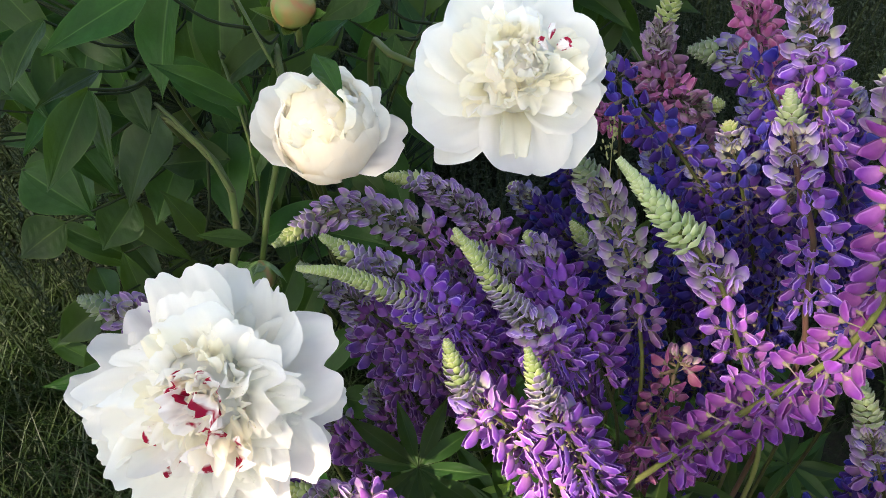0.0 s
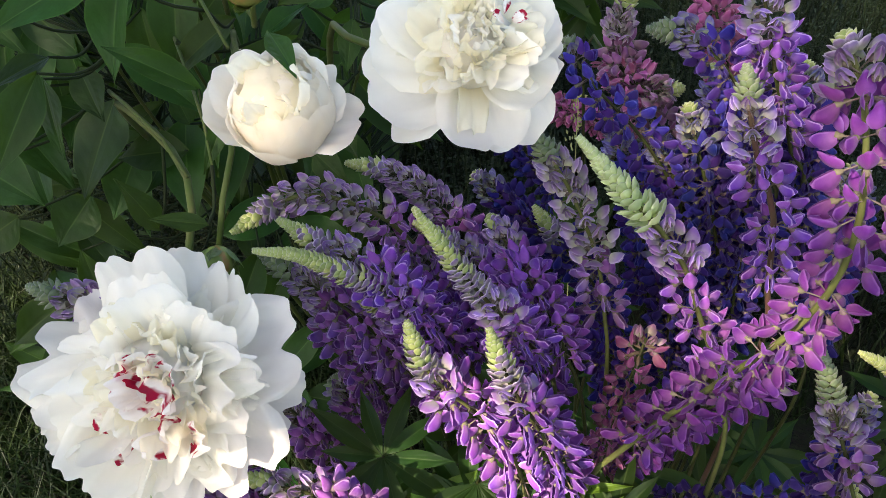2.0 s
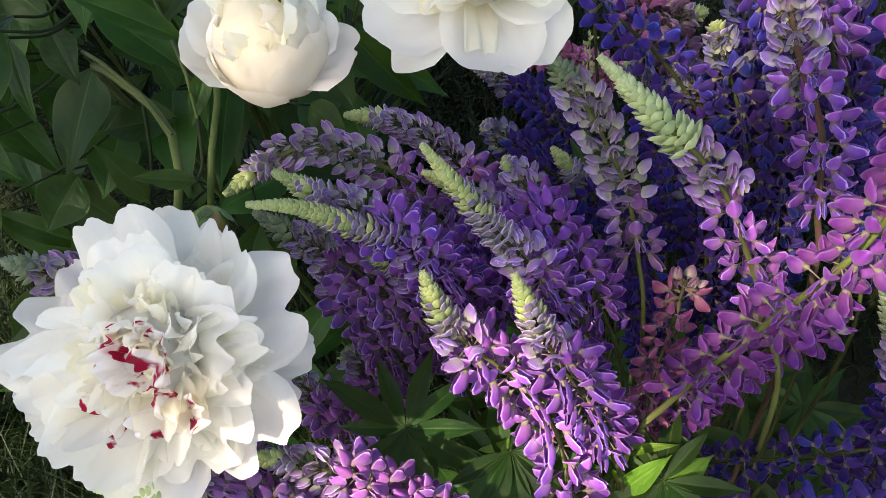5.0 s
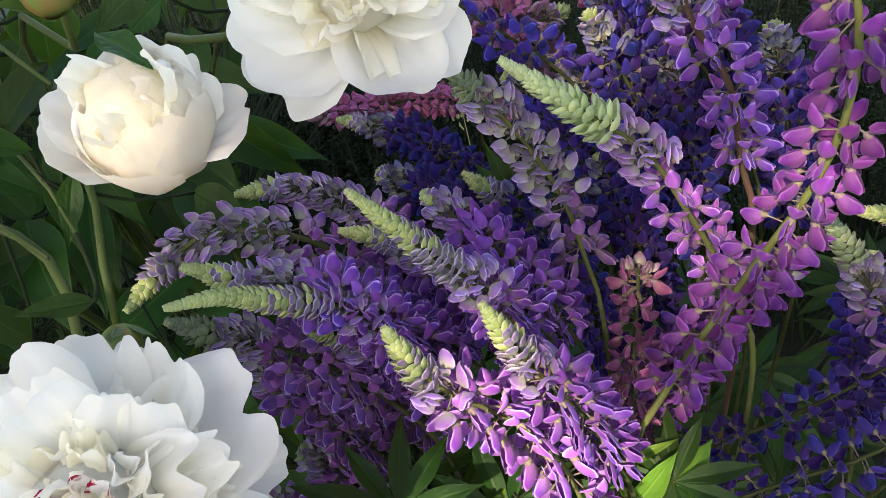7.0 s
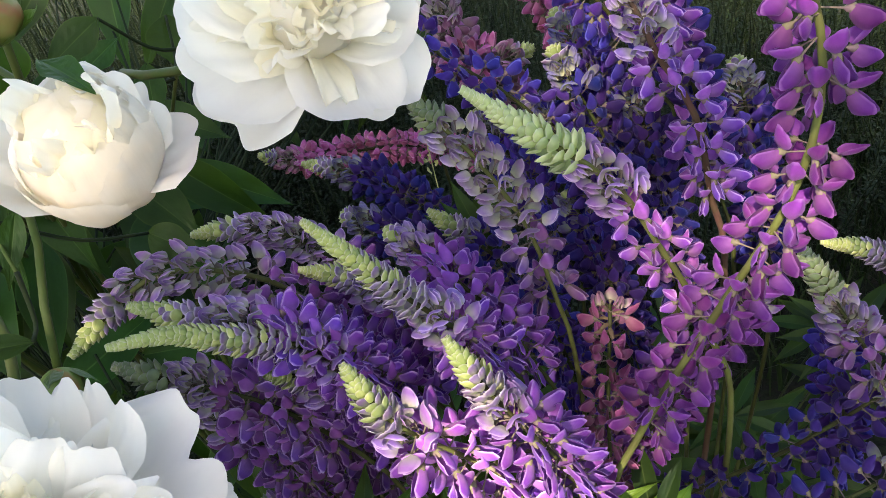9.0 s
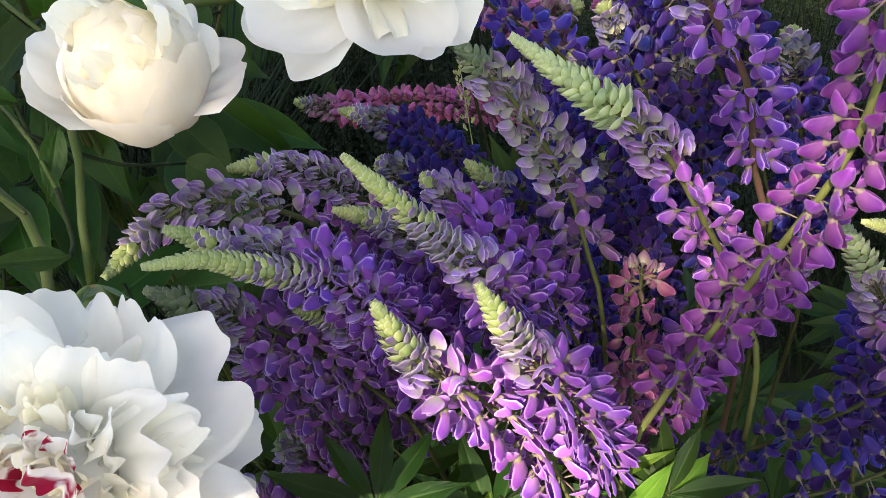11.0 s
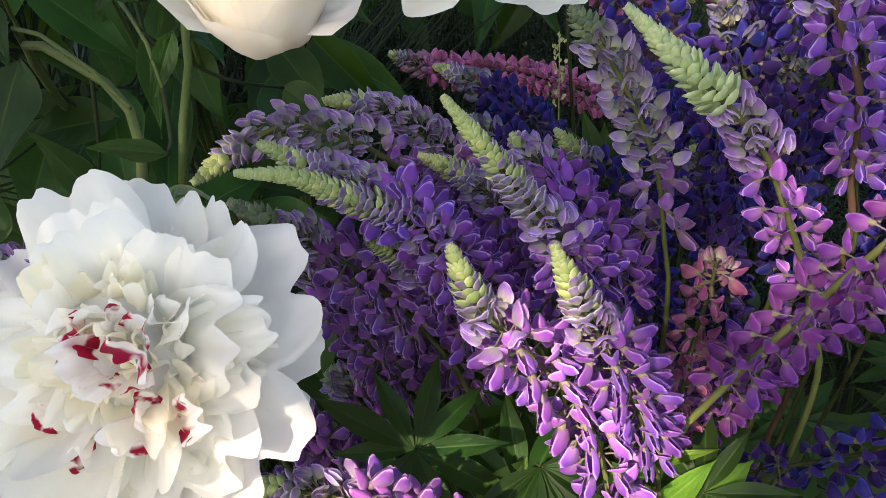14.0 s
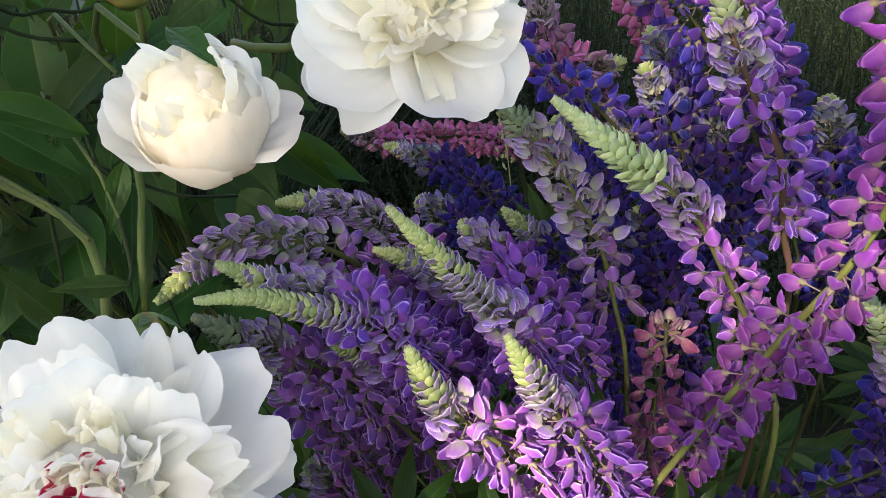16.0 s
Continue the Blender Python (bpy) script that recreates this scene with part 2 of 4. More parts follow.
def curve_through(points, n):
    """n places along a smooth line through the points (Catmull-Rom), evenly spaced, and its length."""
    p = [Vector(q) for q in points]
    p = [2 * p[0] - p[1]] + p + [2 * p[-1] - p[-2]]
    fine = []
    for k in range(1, len(p) - 2):
        for s in range(24):
            t = s / 24
            fine.append(0.5 * (2 * p[k] + (p[k + 1] - p[k - 1]) * t + (2 * p[k - 1] - 5 * p[k] + 4 * p[k + 1] - p[k + 2]) * t * t
                               + (3 * p[k] - p[k - 1] - 3 * p[k + 1] + p[k + 2]) * t ** 3))
    fine.append(p[-2])
    far = [0.0]
    for a, b in zip(fine, fine[1:]):
        far.append(far[-1] + (b - a).length)
    out, k = [], 0
    for s in range(n):
        want = far[-1] * s / (n - 1)
        while k < len(far) - 2 and far[k + 1] < want:
            k += 1
        f = (want - far[k]) / max(far[k + 1] - far[k], 1e-9)
        out.append(fine[k].lerp(fine[k + 1], min(max(f, 0), 1)))
    return out, far[-1]


def rod(name, points, radius, material, parent, end=None, ring=8, n=None, knots=0.0):
    """A round stem through the points as one part; radius at the first point, end at the last."""
    line, length = curve_through(points, n or max(6, 5 * len(points)))
    end = radius if end is None else end
    verts, side = [], Vector((0.31, 0.83, 0.46))
    for k, c in enumerate(line):
        ahead = (line[min(k + 1, len(line) - 1)] - line[max(k - 1, 0)]).normalized()
        side = (side - ahead * side.dot(ahead)).normalized()
        other = ahead.cross(side)
        f = k / (len(line) - 1)
        r = radius + (end - radius) * f
        r *= 1 + knots * (noise.noise((c * 90)) )
        verts += [c + r * (math.cos(a) * side + math.sin(a) * other) for a in np.linspace(0, 2 * math.pi, ring, endpoint=False)]
    faces = tube_faces(ring, len(line)) + [tuple(range(ring))[::-1], tuple(len(verts) - ring + i for i in range(ring))]
    inv = place_of(parent).inverted()
    return piece(name, mesh_of(name, [inv @ v for v in verts], faces, [material]), parent, place_of(parent))


def aim(place, ahead, above, scale=1.0):
    """A pose at place with x along ahead and z near above."""
    x = Vector(ahead).normalized()
    z = Vector(above) - x * x.dot(Vector(above))
    z = z.normalized() if z.length > 1e-6 else x.orthogonal().normalized()
    y = z.cross(x)
    m = Matrix((x, y, z)).transposed().to_4x4()
    return Matrix.Translation(place) @ m @ Matrix.Scale(scale, 4)


# ---- lupins ----
def hood(length, half, gape, seed, nu, nv, first=0, at=0.0, arch=0.0022):
    """A petal folded along its top like a hood, from x = at outwards: vertices, faces, along, edge. gape: how far its sides stand apart, 0 to 1."""
    r = random.Random(seed)
    verts, along, edge = [], [], []
    lift, skew = r.uniform(0.7, 1.3), r.uniform(-0.12, 0.12)
    for j in range(nv):
        v = j / (nv - 1)
        wide = half * math.sin(math.pi * (0.12 + 0.76 * v ** 0.9)) ** 0.55
        top = arch * lift * (math.sin(math.pi * v * 0.85) + 0.5 * v * v)
        for i in range(nu):
            u = 2 * i / (nu - 1) - 1
            a = radians(88) * gape + radians(90) * (1 - gape) * abs(u) ** 0.6
            y = math.copysign(wide * abs(u) ** 0.9 * (0.30 + 0.70 * math.sin(max(a, 0.2)) * gape + 0.12 * math.sin(math.pi * abs(u))), u)
            z = top - wide * (1.12 - 0.62 * gape) * abs(u) ** 1.5
            verts.append((at + length * (v - 0.22 * v * u * u), y + skew * half * v * v, z))
            along.append(v), edge.append(max(abs(u) ** 1.6 * min(1, 0.35 + 2 * v), v ** 5))
    return verts, sheet(nu, nv, first), along, edge


def calyx_into(verts, faces, slots, along, edge, fat=1.0):
    """The thin stalk and the two-lipped calyx that every floret starts with."""
    ring, first = 5, len(verts)
    for x, rad in ((-0.0095, 0.0005), (-0.004, 0.00045), (-0.0006, 0.0007), (0.0006, 0.0020 * fat), (0.0030, 0.0025 * fat), (0.0060, 0.0004)):
        for i in range(ring):
            a = 2 * math.pi * i / ring
            verts.append((x, rad * math.cos(a), rad * math.sin(a) - 0.05 * max(0, -x)))
            along.append(0), edge.append(0)
    f = tube_faces(ring, 6, first)
    faces += f
    slots += [1] * len(f)


def floret_mesh(name, petals, seed, openness):
    """One pea flower, 16 mm long, on its stalk: calyx, two thin bowed wings that close over the keel, and a banner whose sides fold back. x points away from the stem."""
    r = random.Random(seed)
    verts, faces, slots, along, edge = [], [], [], [], []
    calyx_into(verts, faces, slots, along, edge)
    length, nose = 0.0142 * r.uniform(0.92, 1.08), r.uniform(-0.1, 0.3)
    for s in (-1, 1):
        first, nu, nv = len(verts), 7, 8
        apart = r.uniform(0.3, 1.2) * 0.0009 * openness
        for j in range(nv):
            v = j / (nv - 1)
            h = 0.0052 * math.sin(math.pi * (0.10 + 0.78 * v ** 0.85)) ** 0.60
            cz = -0.0012 - 0.0022 * math.sin(math.pi * v * 0.75) + 0.005 * nose * v * v
            for i in range(nu):
                u = i / (nu - 1)
                y = s * (0.0003 + apart * v * (1 - u) + 0.0030 * math.sin(math.pi * (0.03 + 0.90 * u)) ** 0.8 * math.sin(math.pi * (0.12 + 0.80 * v)) ** 0.7)
                verts.append((0.0020 + length * (v - 0.85 * v ** 2 * (u - 0.5) ** 2), y, cz + h * (1.9 * u - 1.0)))
                along.append(v), edge.append(max(abs(2 * u - 1) ** 2.6 * min(1, v * 3), v ** 4))
        f = sheet(nu, nv, first)
        faces += f
        slots += [0] * len(f)
    # banner: rises from the calyx and folds back along its middle
    before = len(verts)
    first, nu, nv = len(verts), 9, 7
    lean, fold = radians(26 + 36 * openness + r.uniform(-8, 8)), (0.45 + 0.75 * openness) * r.uniform(0.85, 1.15)
    twist = r.uniform(-0.2, 0.2)
    for j in range(nv):
        v = j / (nv - 1)
        a = lean * (0.55 + 0.65 * v)
        cx, cz = 0.0016 + 0.0142 * v * math.cos(a), 0.0014 + 0.0142 * v * math.sin(a)
        half = 0.0080 * (math.sin(math.pi * (0.14 + 0.75 * v)) ** 0.8)
        for i in range(nu):
            u = 2 * i / (nu - 1) - 1
            back = fold * half * abs(u) ** 1.25
            curl = 0.0012 * v * math.sin(3 * u + seed)
            verts.append((cx - back * math.sin(a) + curl * 0.3 + twist * half * u * v, half * u * (1 - 0.34 * fold * abs(u)),
                          cz + back * 0.25 * math.cos(a) - 0.0036 * v * u * u + curl * 0.4))
            along.append(v), edge.append(max(abs(u) ** 1.6, v ** 3.5))
    f = sheet(nu, nv, first)
    faces += f
    slots += [0] * len(f)
    return mesh_of(name, verts, faces, [petals, CALYX], slots, along=along, edge=edge, banner=[0.0] * before + [1.0] * (len(verts) - before))


def young_floret_mesh(name, petals, seed, openness):
    """A floret about to open: a rounded hood with a pale rim over a smaller inner one, on its calyx."""
    verts, faces, slots, along, edge = [], [], [], [], []
    calyx_into(verts, faces, slots, along, edge, 1.05)
    for length, half, gape, at, drop in ((0.0108, 0.0084, 0.58 + 0.30 * openness, 0.0008, 0.0030), (0.0092, 0.0056, 0.20, 0.0020, 0.0004)):
        v, f, al, ed = hood(length, half, gape, seed, 9, 7, len(verts), at, 0.0026)
        verts += [(x, y, z + drop) for x, y, z in v]
        faces += f
        slots += [0] * len(f)
        along += al
        edge += ed
    return mesh_of(name, verts, faces, [petals, CALYX], slots, along=along, edge=edge, banner=[0.0] * len(verts))


def bud_shape(seed):
    """A closed lupin bud, 10 mm long: a scale-like hood that lies over the next one."""
    return hood(0.0094, 0.0056, 0.80, seed, 7, 6, arch=0.0014)


def bud_mesh(name, skin, seed):
    verts, faces, along, edge = bud_shape(seed)
    return mesh_of(name, verts, faces, [skin], along=along, edge=edge)


def joined_buds(name, poses, skin, parent):
    """Many tiny buds as one part."""
    verts, faces, along, edge = [], [], [], []
    inv = place_of(parent).inverted()
    for k, m in enumerate(poses):
        v, f, al, ed = BUD_SHAPES[k % 3]
        first = len(verts)
        mm = inv @ m
        verts += [mm @ Vector(p) for p in v]
        faces += [tuple(first + q for q in face) for face in f]
        along += al
        edge += ed
    return piece(name, mesh_of(name, verts, faces, [skin], along=along, edge=edge), parent, place_of(parent))


BUD_SHAPES = [bud_shape(q) for q in range(3)]
FLORETS = {k: [floret_mesh("floret_" + k, FULL[k], 10 * n + s, o) for s, o in enumerate((1.0, 0.85, 0.6, 0.95))] for n, k in enumerate(PALETTE)}
YOUNG_FLORETS = {k: [young_floret_mesh("young_floret_" + k, YOUNG[k], 7 * n + s, o) for s, o in enumerate((0.15, 0.6, 0.9))] for n, k in enumerate(PALETTE)}
BUDS = {k: [bud_mesh("bud_" + k, m, s) for s in range(3)] for k, m in BUD.items()}
WORDS = {
    "blue": "deep blue lupin spike with dense whorled pea flowers", "indigo": "blue-violet lupin spike with open whorled flowers",
    "violet": "violet lupin spike with pale-rimmed petals and green tip", "purple": "bright purple lupin spike with a green budded tip",
    "lilac": "greyish lilac lupin spike arching over, green-tipped", "dusk": "dusky purple lupin spike deep in the clump",
    "orchid": "orchid-purple lupin spike with a long cream-green tip",
    "mauve": "pale mauve lupin spike with cream-green buds", "magenta": "long magenta-purple lupin spike with a bare curved stem",
    "pink": "rose-pink lupin spike among the blue ones", "rose": "dusky rose lupin spike with a withered top", "faded": "faded pink-and-green lupin spike going over",
}
CROWN = Vector((0.30, 0.68, 0.0))     # where the lupin clump grows from the ground


def lupin(points, family, budded, opening, fullness, skin="green", swell=1.0, stem=None, label="", size=0.88, thick=1.0, foot=None):
    """A lupin spike from its tip down to its lowest whorl, on a stem that runs on into the ground. budded: metres of closed buds at the tip; opening: metres of half-open flowers below."""
    seed = len(bpy.data.objects)
    r = random.Random(seed)
    base = Vector(points[-1])
    foot = Vector(foot) if foot else Vector((CROWN.x + 0.45 * (base.x - CROWN.x), CROWN.y + 0.5 * (base.y - CROWN.y), 0)) + Vector((r.uniform(-0.04, 0.04), r.uniform(-0.04, 0.04), 0))
    whole = thing("lupin", foot, label or WORDS[family], "lupin", "lupins in the bed")
    down = (base - Vector(points[-2])).normalized()
    below = base + down * 0.05 + Vector((0, 0, -0.03))
    mid = below.lerp(foot, 0.45) + Vector((0, 0, -0.05))
    rod("stem", [*points, below, mid, foot], 0.0013 * thick, stem or STEM_SHADED, whole, 0.0027 * thick ** 0.5, ring=7, n=6 * len(points) + 12, knots=0.12)
    n = 160
    line, length = curve_through(points, n)
    s, turn, tip_buds = 0.0005, r.uniform(0, 6), []
    up = Vector((0, 0, 1))
    while s < length:
        k = min(n - 2, max(1, int(s / length * (n - 1))))
        tip = (line[k - 1] - line[k + 1]).normalized()
        side = tip.orthogonal().normalized()
        other = tip.cross(side)
        if s < budded:
            f = s / max(budded, 1e-6)
            count, step, grow = (7 if f < 0.6 else 6) - (skin == "pale" and f > 0.35), (0.0021 + 0.0036 * f) * swell, (0.46 + 0.50 * f) * swell * (1 + 0.18 * f * (skin == "pale"))
            spread, out = radians(6 + (40 if skin == "pale" else 34) * f ** 1.5), 0.0007 + 0.0052 * min(1, 1.35 * f) ** 0.8 * swell
        elif s < budded + opening:
            f = (s - budded) / opening
            loose = fullness < 0.65
            count, step, grow = 5 if loose else 6, (0.0074 + 0.0022 * f) * swell ** 0.5 * (1.35 if loose else 1.0), (0.80 + 0.20 * f) * swell ** 0.5 * (1.12 if loose else 1.0)
            spread, out = radians(50 + 24 * f), 0.0060
        else:
            count, step, grow = max(5, round(7.0 * min(1.1, fullness + 0.1))), 0.0138 / fullness ** 0.5, 1.0
            spread, out = radians(78 + 24 * min(1, (s - budded - opening) / 0.08)), 0.0085
        for i in range(count):
            if s >= budded + opening and r.random() > 0.72 + 0.25 * fullness:
                continue
            a = turn + 2 * math.pi * (i + r.uniform(-0.16, 0.16)) / count
            away = math.cos(a) * side + math.sin(a) * other
            sp = spread + r.uniform(-0.30, 0.30) * (s > budded)
            ahead = away * math.sin(sp) + tip * math.cos(sp)
            if s > budded:
                ahead = (ahead + Vector((0, 0, r.uniform(-0.45, 0.02)))).normalized()
            g = grow * (size if s > budded else 0.92) * r.uniform(0.9, 1.1)
            if s < budded:
                # the bud lies against the stem and its keel faces outwards
                at = aim(line[k] + away * out, ahead, away, g)
                if f < 0.36:
                    tip_buds.append(at)
                else:
                    piece("bud", r.choice(BUDS["blush" if skin == "green" and family != "faded" and f > r.uniform(0.40, 0.8) else skin]), whole, at)
            else:
                pool = YOUNG_FLORETS if s < budded + opening else FLORETS
                above = tip * 0.9 + up * 0.35
                piece("floret", r.choice(pool[family]), whole, aim(line[k] + away * (0.001 + 0.0100 * g * math.sin(sp)) + tip * r.uniform(-0.002, 0.002), ahead, above, g))
        s += step * (size if s > budded else 0.9) * r.uniform(0.92, 1.08)
        turn += 0.55 if s < budded else 0.7
    if tip_buds:
        tagged(joined_buds("bud_tip", tip_buds, BUD[skin], whole), "tiny closed buds at the tip", kind="stuff")
    return whole



# the spikes, from their tips down to their lowest whorls
lupin([(-0.034, 0.539, 0.731), (-0.004, 0.551, 0.746), (0.024, 0.560, 0.749), (0.058, 0.566, 0.732), (0.087, 0.572, 0.702), (0.113, 0.583, 0.646)], "lilac", 0.040, 0.085, 0.62, "green", stem=STEM_LIT, thick=1.3)
lupin([(0.042, 0.623, 0.734), (0.071, 0.620, 0.729), (0.099, 0.613, 0.715), (0.120, 0.611, 0.691), (0.145, 0.607, 0.650)], "lilac", 0.035, 0.06, 0.9)
lupin([(0.007, 0.463, 0.775), (0.031, 0.468, 0.767), (0.053, 0.472, 0.751), (0.077, 0.476, 0.735), (0.099, 0.482, 0.709), (0.124, 0.495, 0.663)], "violet", 0.10, 0.02, 1.0)
lupin([(0.014, 0.503, 0.768), (0.040, 0.497, 0.752), (0.071, 0.489, 0.737), (0.098, 0.483, 0.712), (0.126, 0.481, 0.667)], "violet", 0.04, 0.03, 1.0)
lupin([(-0.014, 0.526, 0.721), (0.005, 0.518, 0.710), (0.031, 0.511, 0.694), (0.058, 0.504, 0.672), (0.087, 0.497, 0.632)], "dusk", 0.03, 0.03, 1.0, "grey")
lupin([(0.109, 0.478, 0.794), (0.128, 0.468, 0.767), (0.145, 0.464, 0.741), (0.162, 0.465, 0.716), (0.185, 0.476, 0.671)], "violet", 0.075, 0.03, 1.15)
lupin([(0.100, 0.563, 0.717), (0.125, 0.559, 0.702), (0.148, 0.549, 0.682), (0.172, 0.539, 0.648)], "violet", 0.04, 0.02, 1.0)
lupin([(0.157, 0.557, 0.727), (0.171, 0.535, 0.715), (0.186, 0.510, 0.700), (0.200, 0.497, 0.678), (0.215, 0.493, 0.639)], "purple", 0.015, 0.02, 1.25)
lupin([(0.064, 0.489, 0.707), (0.080, 0.496, 0.692), (0.100, 0.500, 0.662), (0.122, 0.498, 0.620)], "violet", 0.026, 0.02, 0.9)
lupin([(0.103, 0.434, 0.737), (0.110, 0.424, 0.717), (0.122, 0.419, 0.697), (0.146, 0.423, 0.662), (0.166, 0.422, 0.630), (0.178, 0.412, 0.598), (0.182, 0.398, 0.558)], "orchid", 0.042, 0.014, 0.70, "green", 1.1, size=1.06, stem=STEM_LIT)
lupin([(0.155, 0.437, 0.727), (0.164, 0.423, 0.705), (0.177, 0.415, 0.677), (0.193, 0.417, 0.641), (0.210, 0.422, 0.584)], "purple", 0.042, 0.018, 0.85, "green", 1.1, size=1.0)
lupin([(0.217, 0.535, 0.808), (0.249, 0.515, 0.776), (0.272, 0.504, 0.754), (0.289, 0.494, 0.730), (0.299, 0.484, 0.703), (0.313, 0.475, 0.667), (0.324, 0.471, 0.629)], "orchid", 0.080, 0.045, 0.5, "pale", 1.2, thick=1.35, stem=STEM_LIT)
lupin([(0.187, 0.539, 0.810), (0.205, 0.528, 0.785), (0.220, 0.520, 0.755), (0.233, 0.514, 0.720), (0.241, 0.512, 0.674)], "mauve", 0.02, 0.085, 0.5, "grey", stem=STEM_LIT)
lupin([(0.194, 0.595, 0.706), (0.209, 0.582, 0.690), (0.227, 0.575, 0.667), (0.248, 0.570, 0.634)], "blue", 0.03, 0.01, 0.8)
lupin([(0.331, 0.457, 0.916), (0.342, 0.439, 0.890), (0.348, 0.418, 0.841), (0.347, 0.413, 0.794), (0.334, 0.417, 0.746), (0.306, 0.429, 0.689), (0.254, 0.433, 0.614)], "magenta", 0.012, 0.02, 0.66, size=0.98, thick=1.4, stem=STEM_LIT)
lupin([(0.322, 0.554, 0.849), (0.326, 0.538, 0.822), (0.335, 0.530, 0.792), (0.349, 0.518, 0.758), (0.358, 0.515, 0.696)], "violet", 0.025, 0.03, 0.6, "grey", stem=STEM_RED, thick=1.5)
lupin([(0.325, 0.596, 0.915), (0.330, 0.585, 0.894), (0.339, 0.581, 0.868), (0.352, 0.578, 0.828), (0.376, 0.581, 0.770)], "violet", 0.01, 0.05, 0.85)
lupin([(0.273, 0.625, 0.844), (0.298, 0.618, 0.843), (0.320, 0.609, 0.828), (0.342, 0.602, 0.800), (0.365, 0.597, 0.748)], "indigo", 0.02, 0.02, 0.8, "grey")
lupin([(0.217, 0.667, 0.816), (0.239, 0.648, 0.788), (0.272, 0.634, 0.757), (0.299, 0.627, 0.721), (0.328, 0.616, 0.670)], "indigo", 0.008, 0.01, 0.6, "grey")
lupin([(0.287, 0.779, 0.845), (0.284, 0.769, 0.819), (0.275, 0.759, 0.781), (0.285, 0.743, 0.744), (0.321, 0.727, 0.693)], "faded", 0.05, 0.03, 0.9)
lupin([(0.351, 0.801, 0.830), (0.359, 0.788, 0.804), (0.368, 0.773, 0.778), (0.384, 0.766, 0.730)], "pink", 0.01, 0.02, 1.0)
lupin([(0.324, 0.702, 0.753), (0.302, 0.710, 0.746), (0.288, 0.731, 0.745), (0.273, 0.770, 0.747)], "pink", 0.015, 0.02, 0.9)
lupin([(0.313, 0.634, 0.775), (0.325, 0.616, 0.735), (0.340, 0.598, 0.685), (0.355, 0.583, 0.615)], "blue", 0.01, 0.02, 0.9)
lupin([(0.296, 0.652, 0.737), (0.310, 0.627, 0.709), (0.322, 0.603, 0.668), (0.333, 0.588, 0.610)], "indigo", 0.01, 0.02, 1.0)
lupin([(0.394, 0.635, 0.809), (0.396, 0.610, 0.770), (0.398, 0.588, 0.722), (0.402, 0.570, 0.655)], "blue", 0.01, 0.02, 1.0)
lupin([(0.367, 0.627, 0.737), (0.364, 0.601, 0.701), (0.361, 0.579, 0.658), (0.359, 0.562, 0.596)], "blue", 0.01, 0.02, 1.0)
lupin([(0.445, 0.611, 0.732), (0.439, 0.589, 0.699), (0.434, 0.569, 0.657), (0.423, 0.547, 0.599)], "blue", 0.01, 0.02, 1.0)
lupin([(0.270, 0.713, 0.709), (0.284, 0.679, 0.683), (0.292, 0.638, 0.651), (0.299, 0.600, 0.596)], "indigo", 0.01, 0.02, 1.0)
lupin([(0.341, 0.688, 0.780), (0.352, 0.664, 0.746), (0.365, 0.643, 0.703), (0.376, 0.626, 0.655)], "indigo", 0.01, 0.02, 1.0)
lupin([(0.133, 0.820, 0.666), (0.163, 0.807, 0.655), (0.196, 0.788, 0.637), (0.221, 0.762, 0.618), (0.253, 0.741, 0.575)], "blue", 0.03, 0.02, 1.0)
lupin([(0.145, 0.698, 0.669), (0.174, 0.674, 0.654), (0.204, 0.648, 0.642), (0.234, 0.622, 0.617)], "blue", 0.01, 0.02, 1.1)
lupin([(0.097, 0.985, 0.616), (0.139, 0.985, 0.595), (0.204, 0.985, 0.584), (0.269, 0.978, 0.571), (0.341, 0.967, 0.538)], "pink", 0.02, 0.03, 1.0)
lupin([(0.379, 0.489, 0.627), (0.352, 0.487, 0.610), (0.322, 0.482, 0.591), (0.297, 0.479, 0.567), (0.267, 0.481, 0.532)], "magenta", 0.004, 0.01, 0.95, size=0.9)
lupin([(0.326, 0.510, 0.575), (0.301, 0.505, 0.563), (0.276, 0.500, 0.546), (0.251, 0.491, 0.520)], "purple", 0.004, 0.01, 0.9, size=0.9)
lupin([(0.273, 0.500, 0.655), (0.266, 0.490, 0.637), (0.259, 0.484, 0.611), (0.251, 0.474, 0.576), (0.247, 0.472, 0.530)], "rose", 0.0, 0.004, 0.6, size=0.78)
lupin([(0.421, 0.421, 0.569), (0.389, 0.435, 0.539), (0.357, 0.449, 0.513), (0.319, 0.465, 0.490), (0.288, 0.482, 0.462)], "blue", 0.005, 0.01, 0.42)
lupin([(0.404, 0.379, 0.555), (0.363, 0.389, 0.531), (0.331, 0.403, 0.514), (0.295, 0.415, 0.497), (0.260, 0.428, 0.478)], "blue", 0.005, 0.01, 0.45)
lupin([(0.389, 0.471, 0.672), (0.394, 0.454, 0.651), (0.401, 0.438, 0.627), (0.414, 0.416, 0.584)], "mauve", 0.04, 0.03, 0.8, "grey")
lupin([(0.440, 0.504, 0.632), (0.463, 0.492, 0.624), (0.484, 0.474, 0.610), (0.510, 0.450, 0.583)], "violet", 0.05, 0.03, 0.8)
lupin([(0.461, 0.503, 0.583), (0.442, 0.484, 0.551), (0.430, 0.463, 0.512), (0.420, 0.453, 0.459)], "indigo", 0.01, 0.02, 1.0)
lupin([(-0.092, 0.358, 0.660), (-0.064, 0.359, 0.651), (-0.029, 0.359, 0.643), (0.005, 0.358, 0.629), (0.043, 0.355, 0.605)], "mauve", 0.05, 0.02, 0.95, "pale")
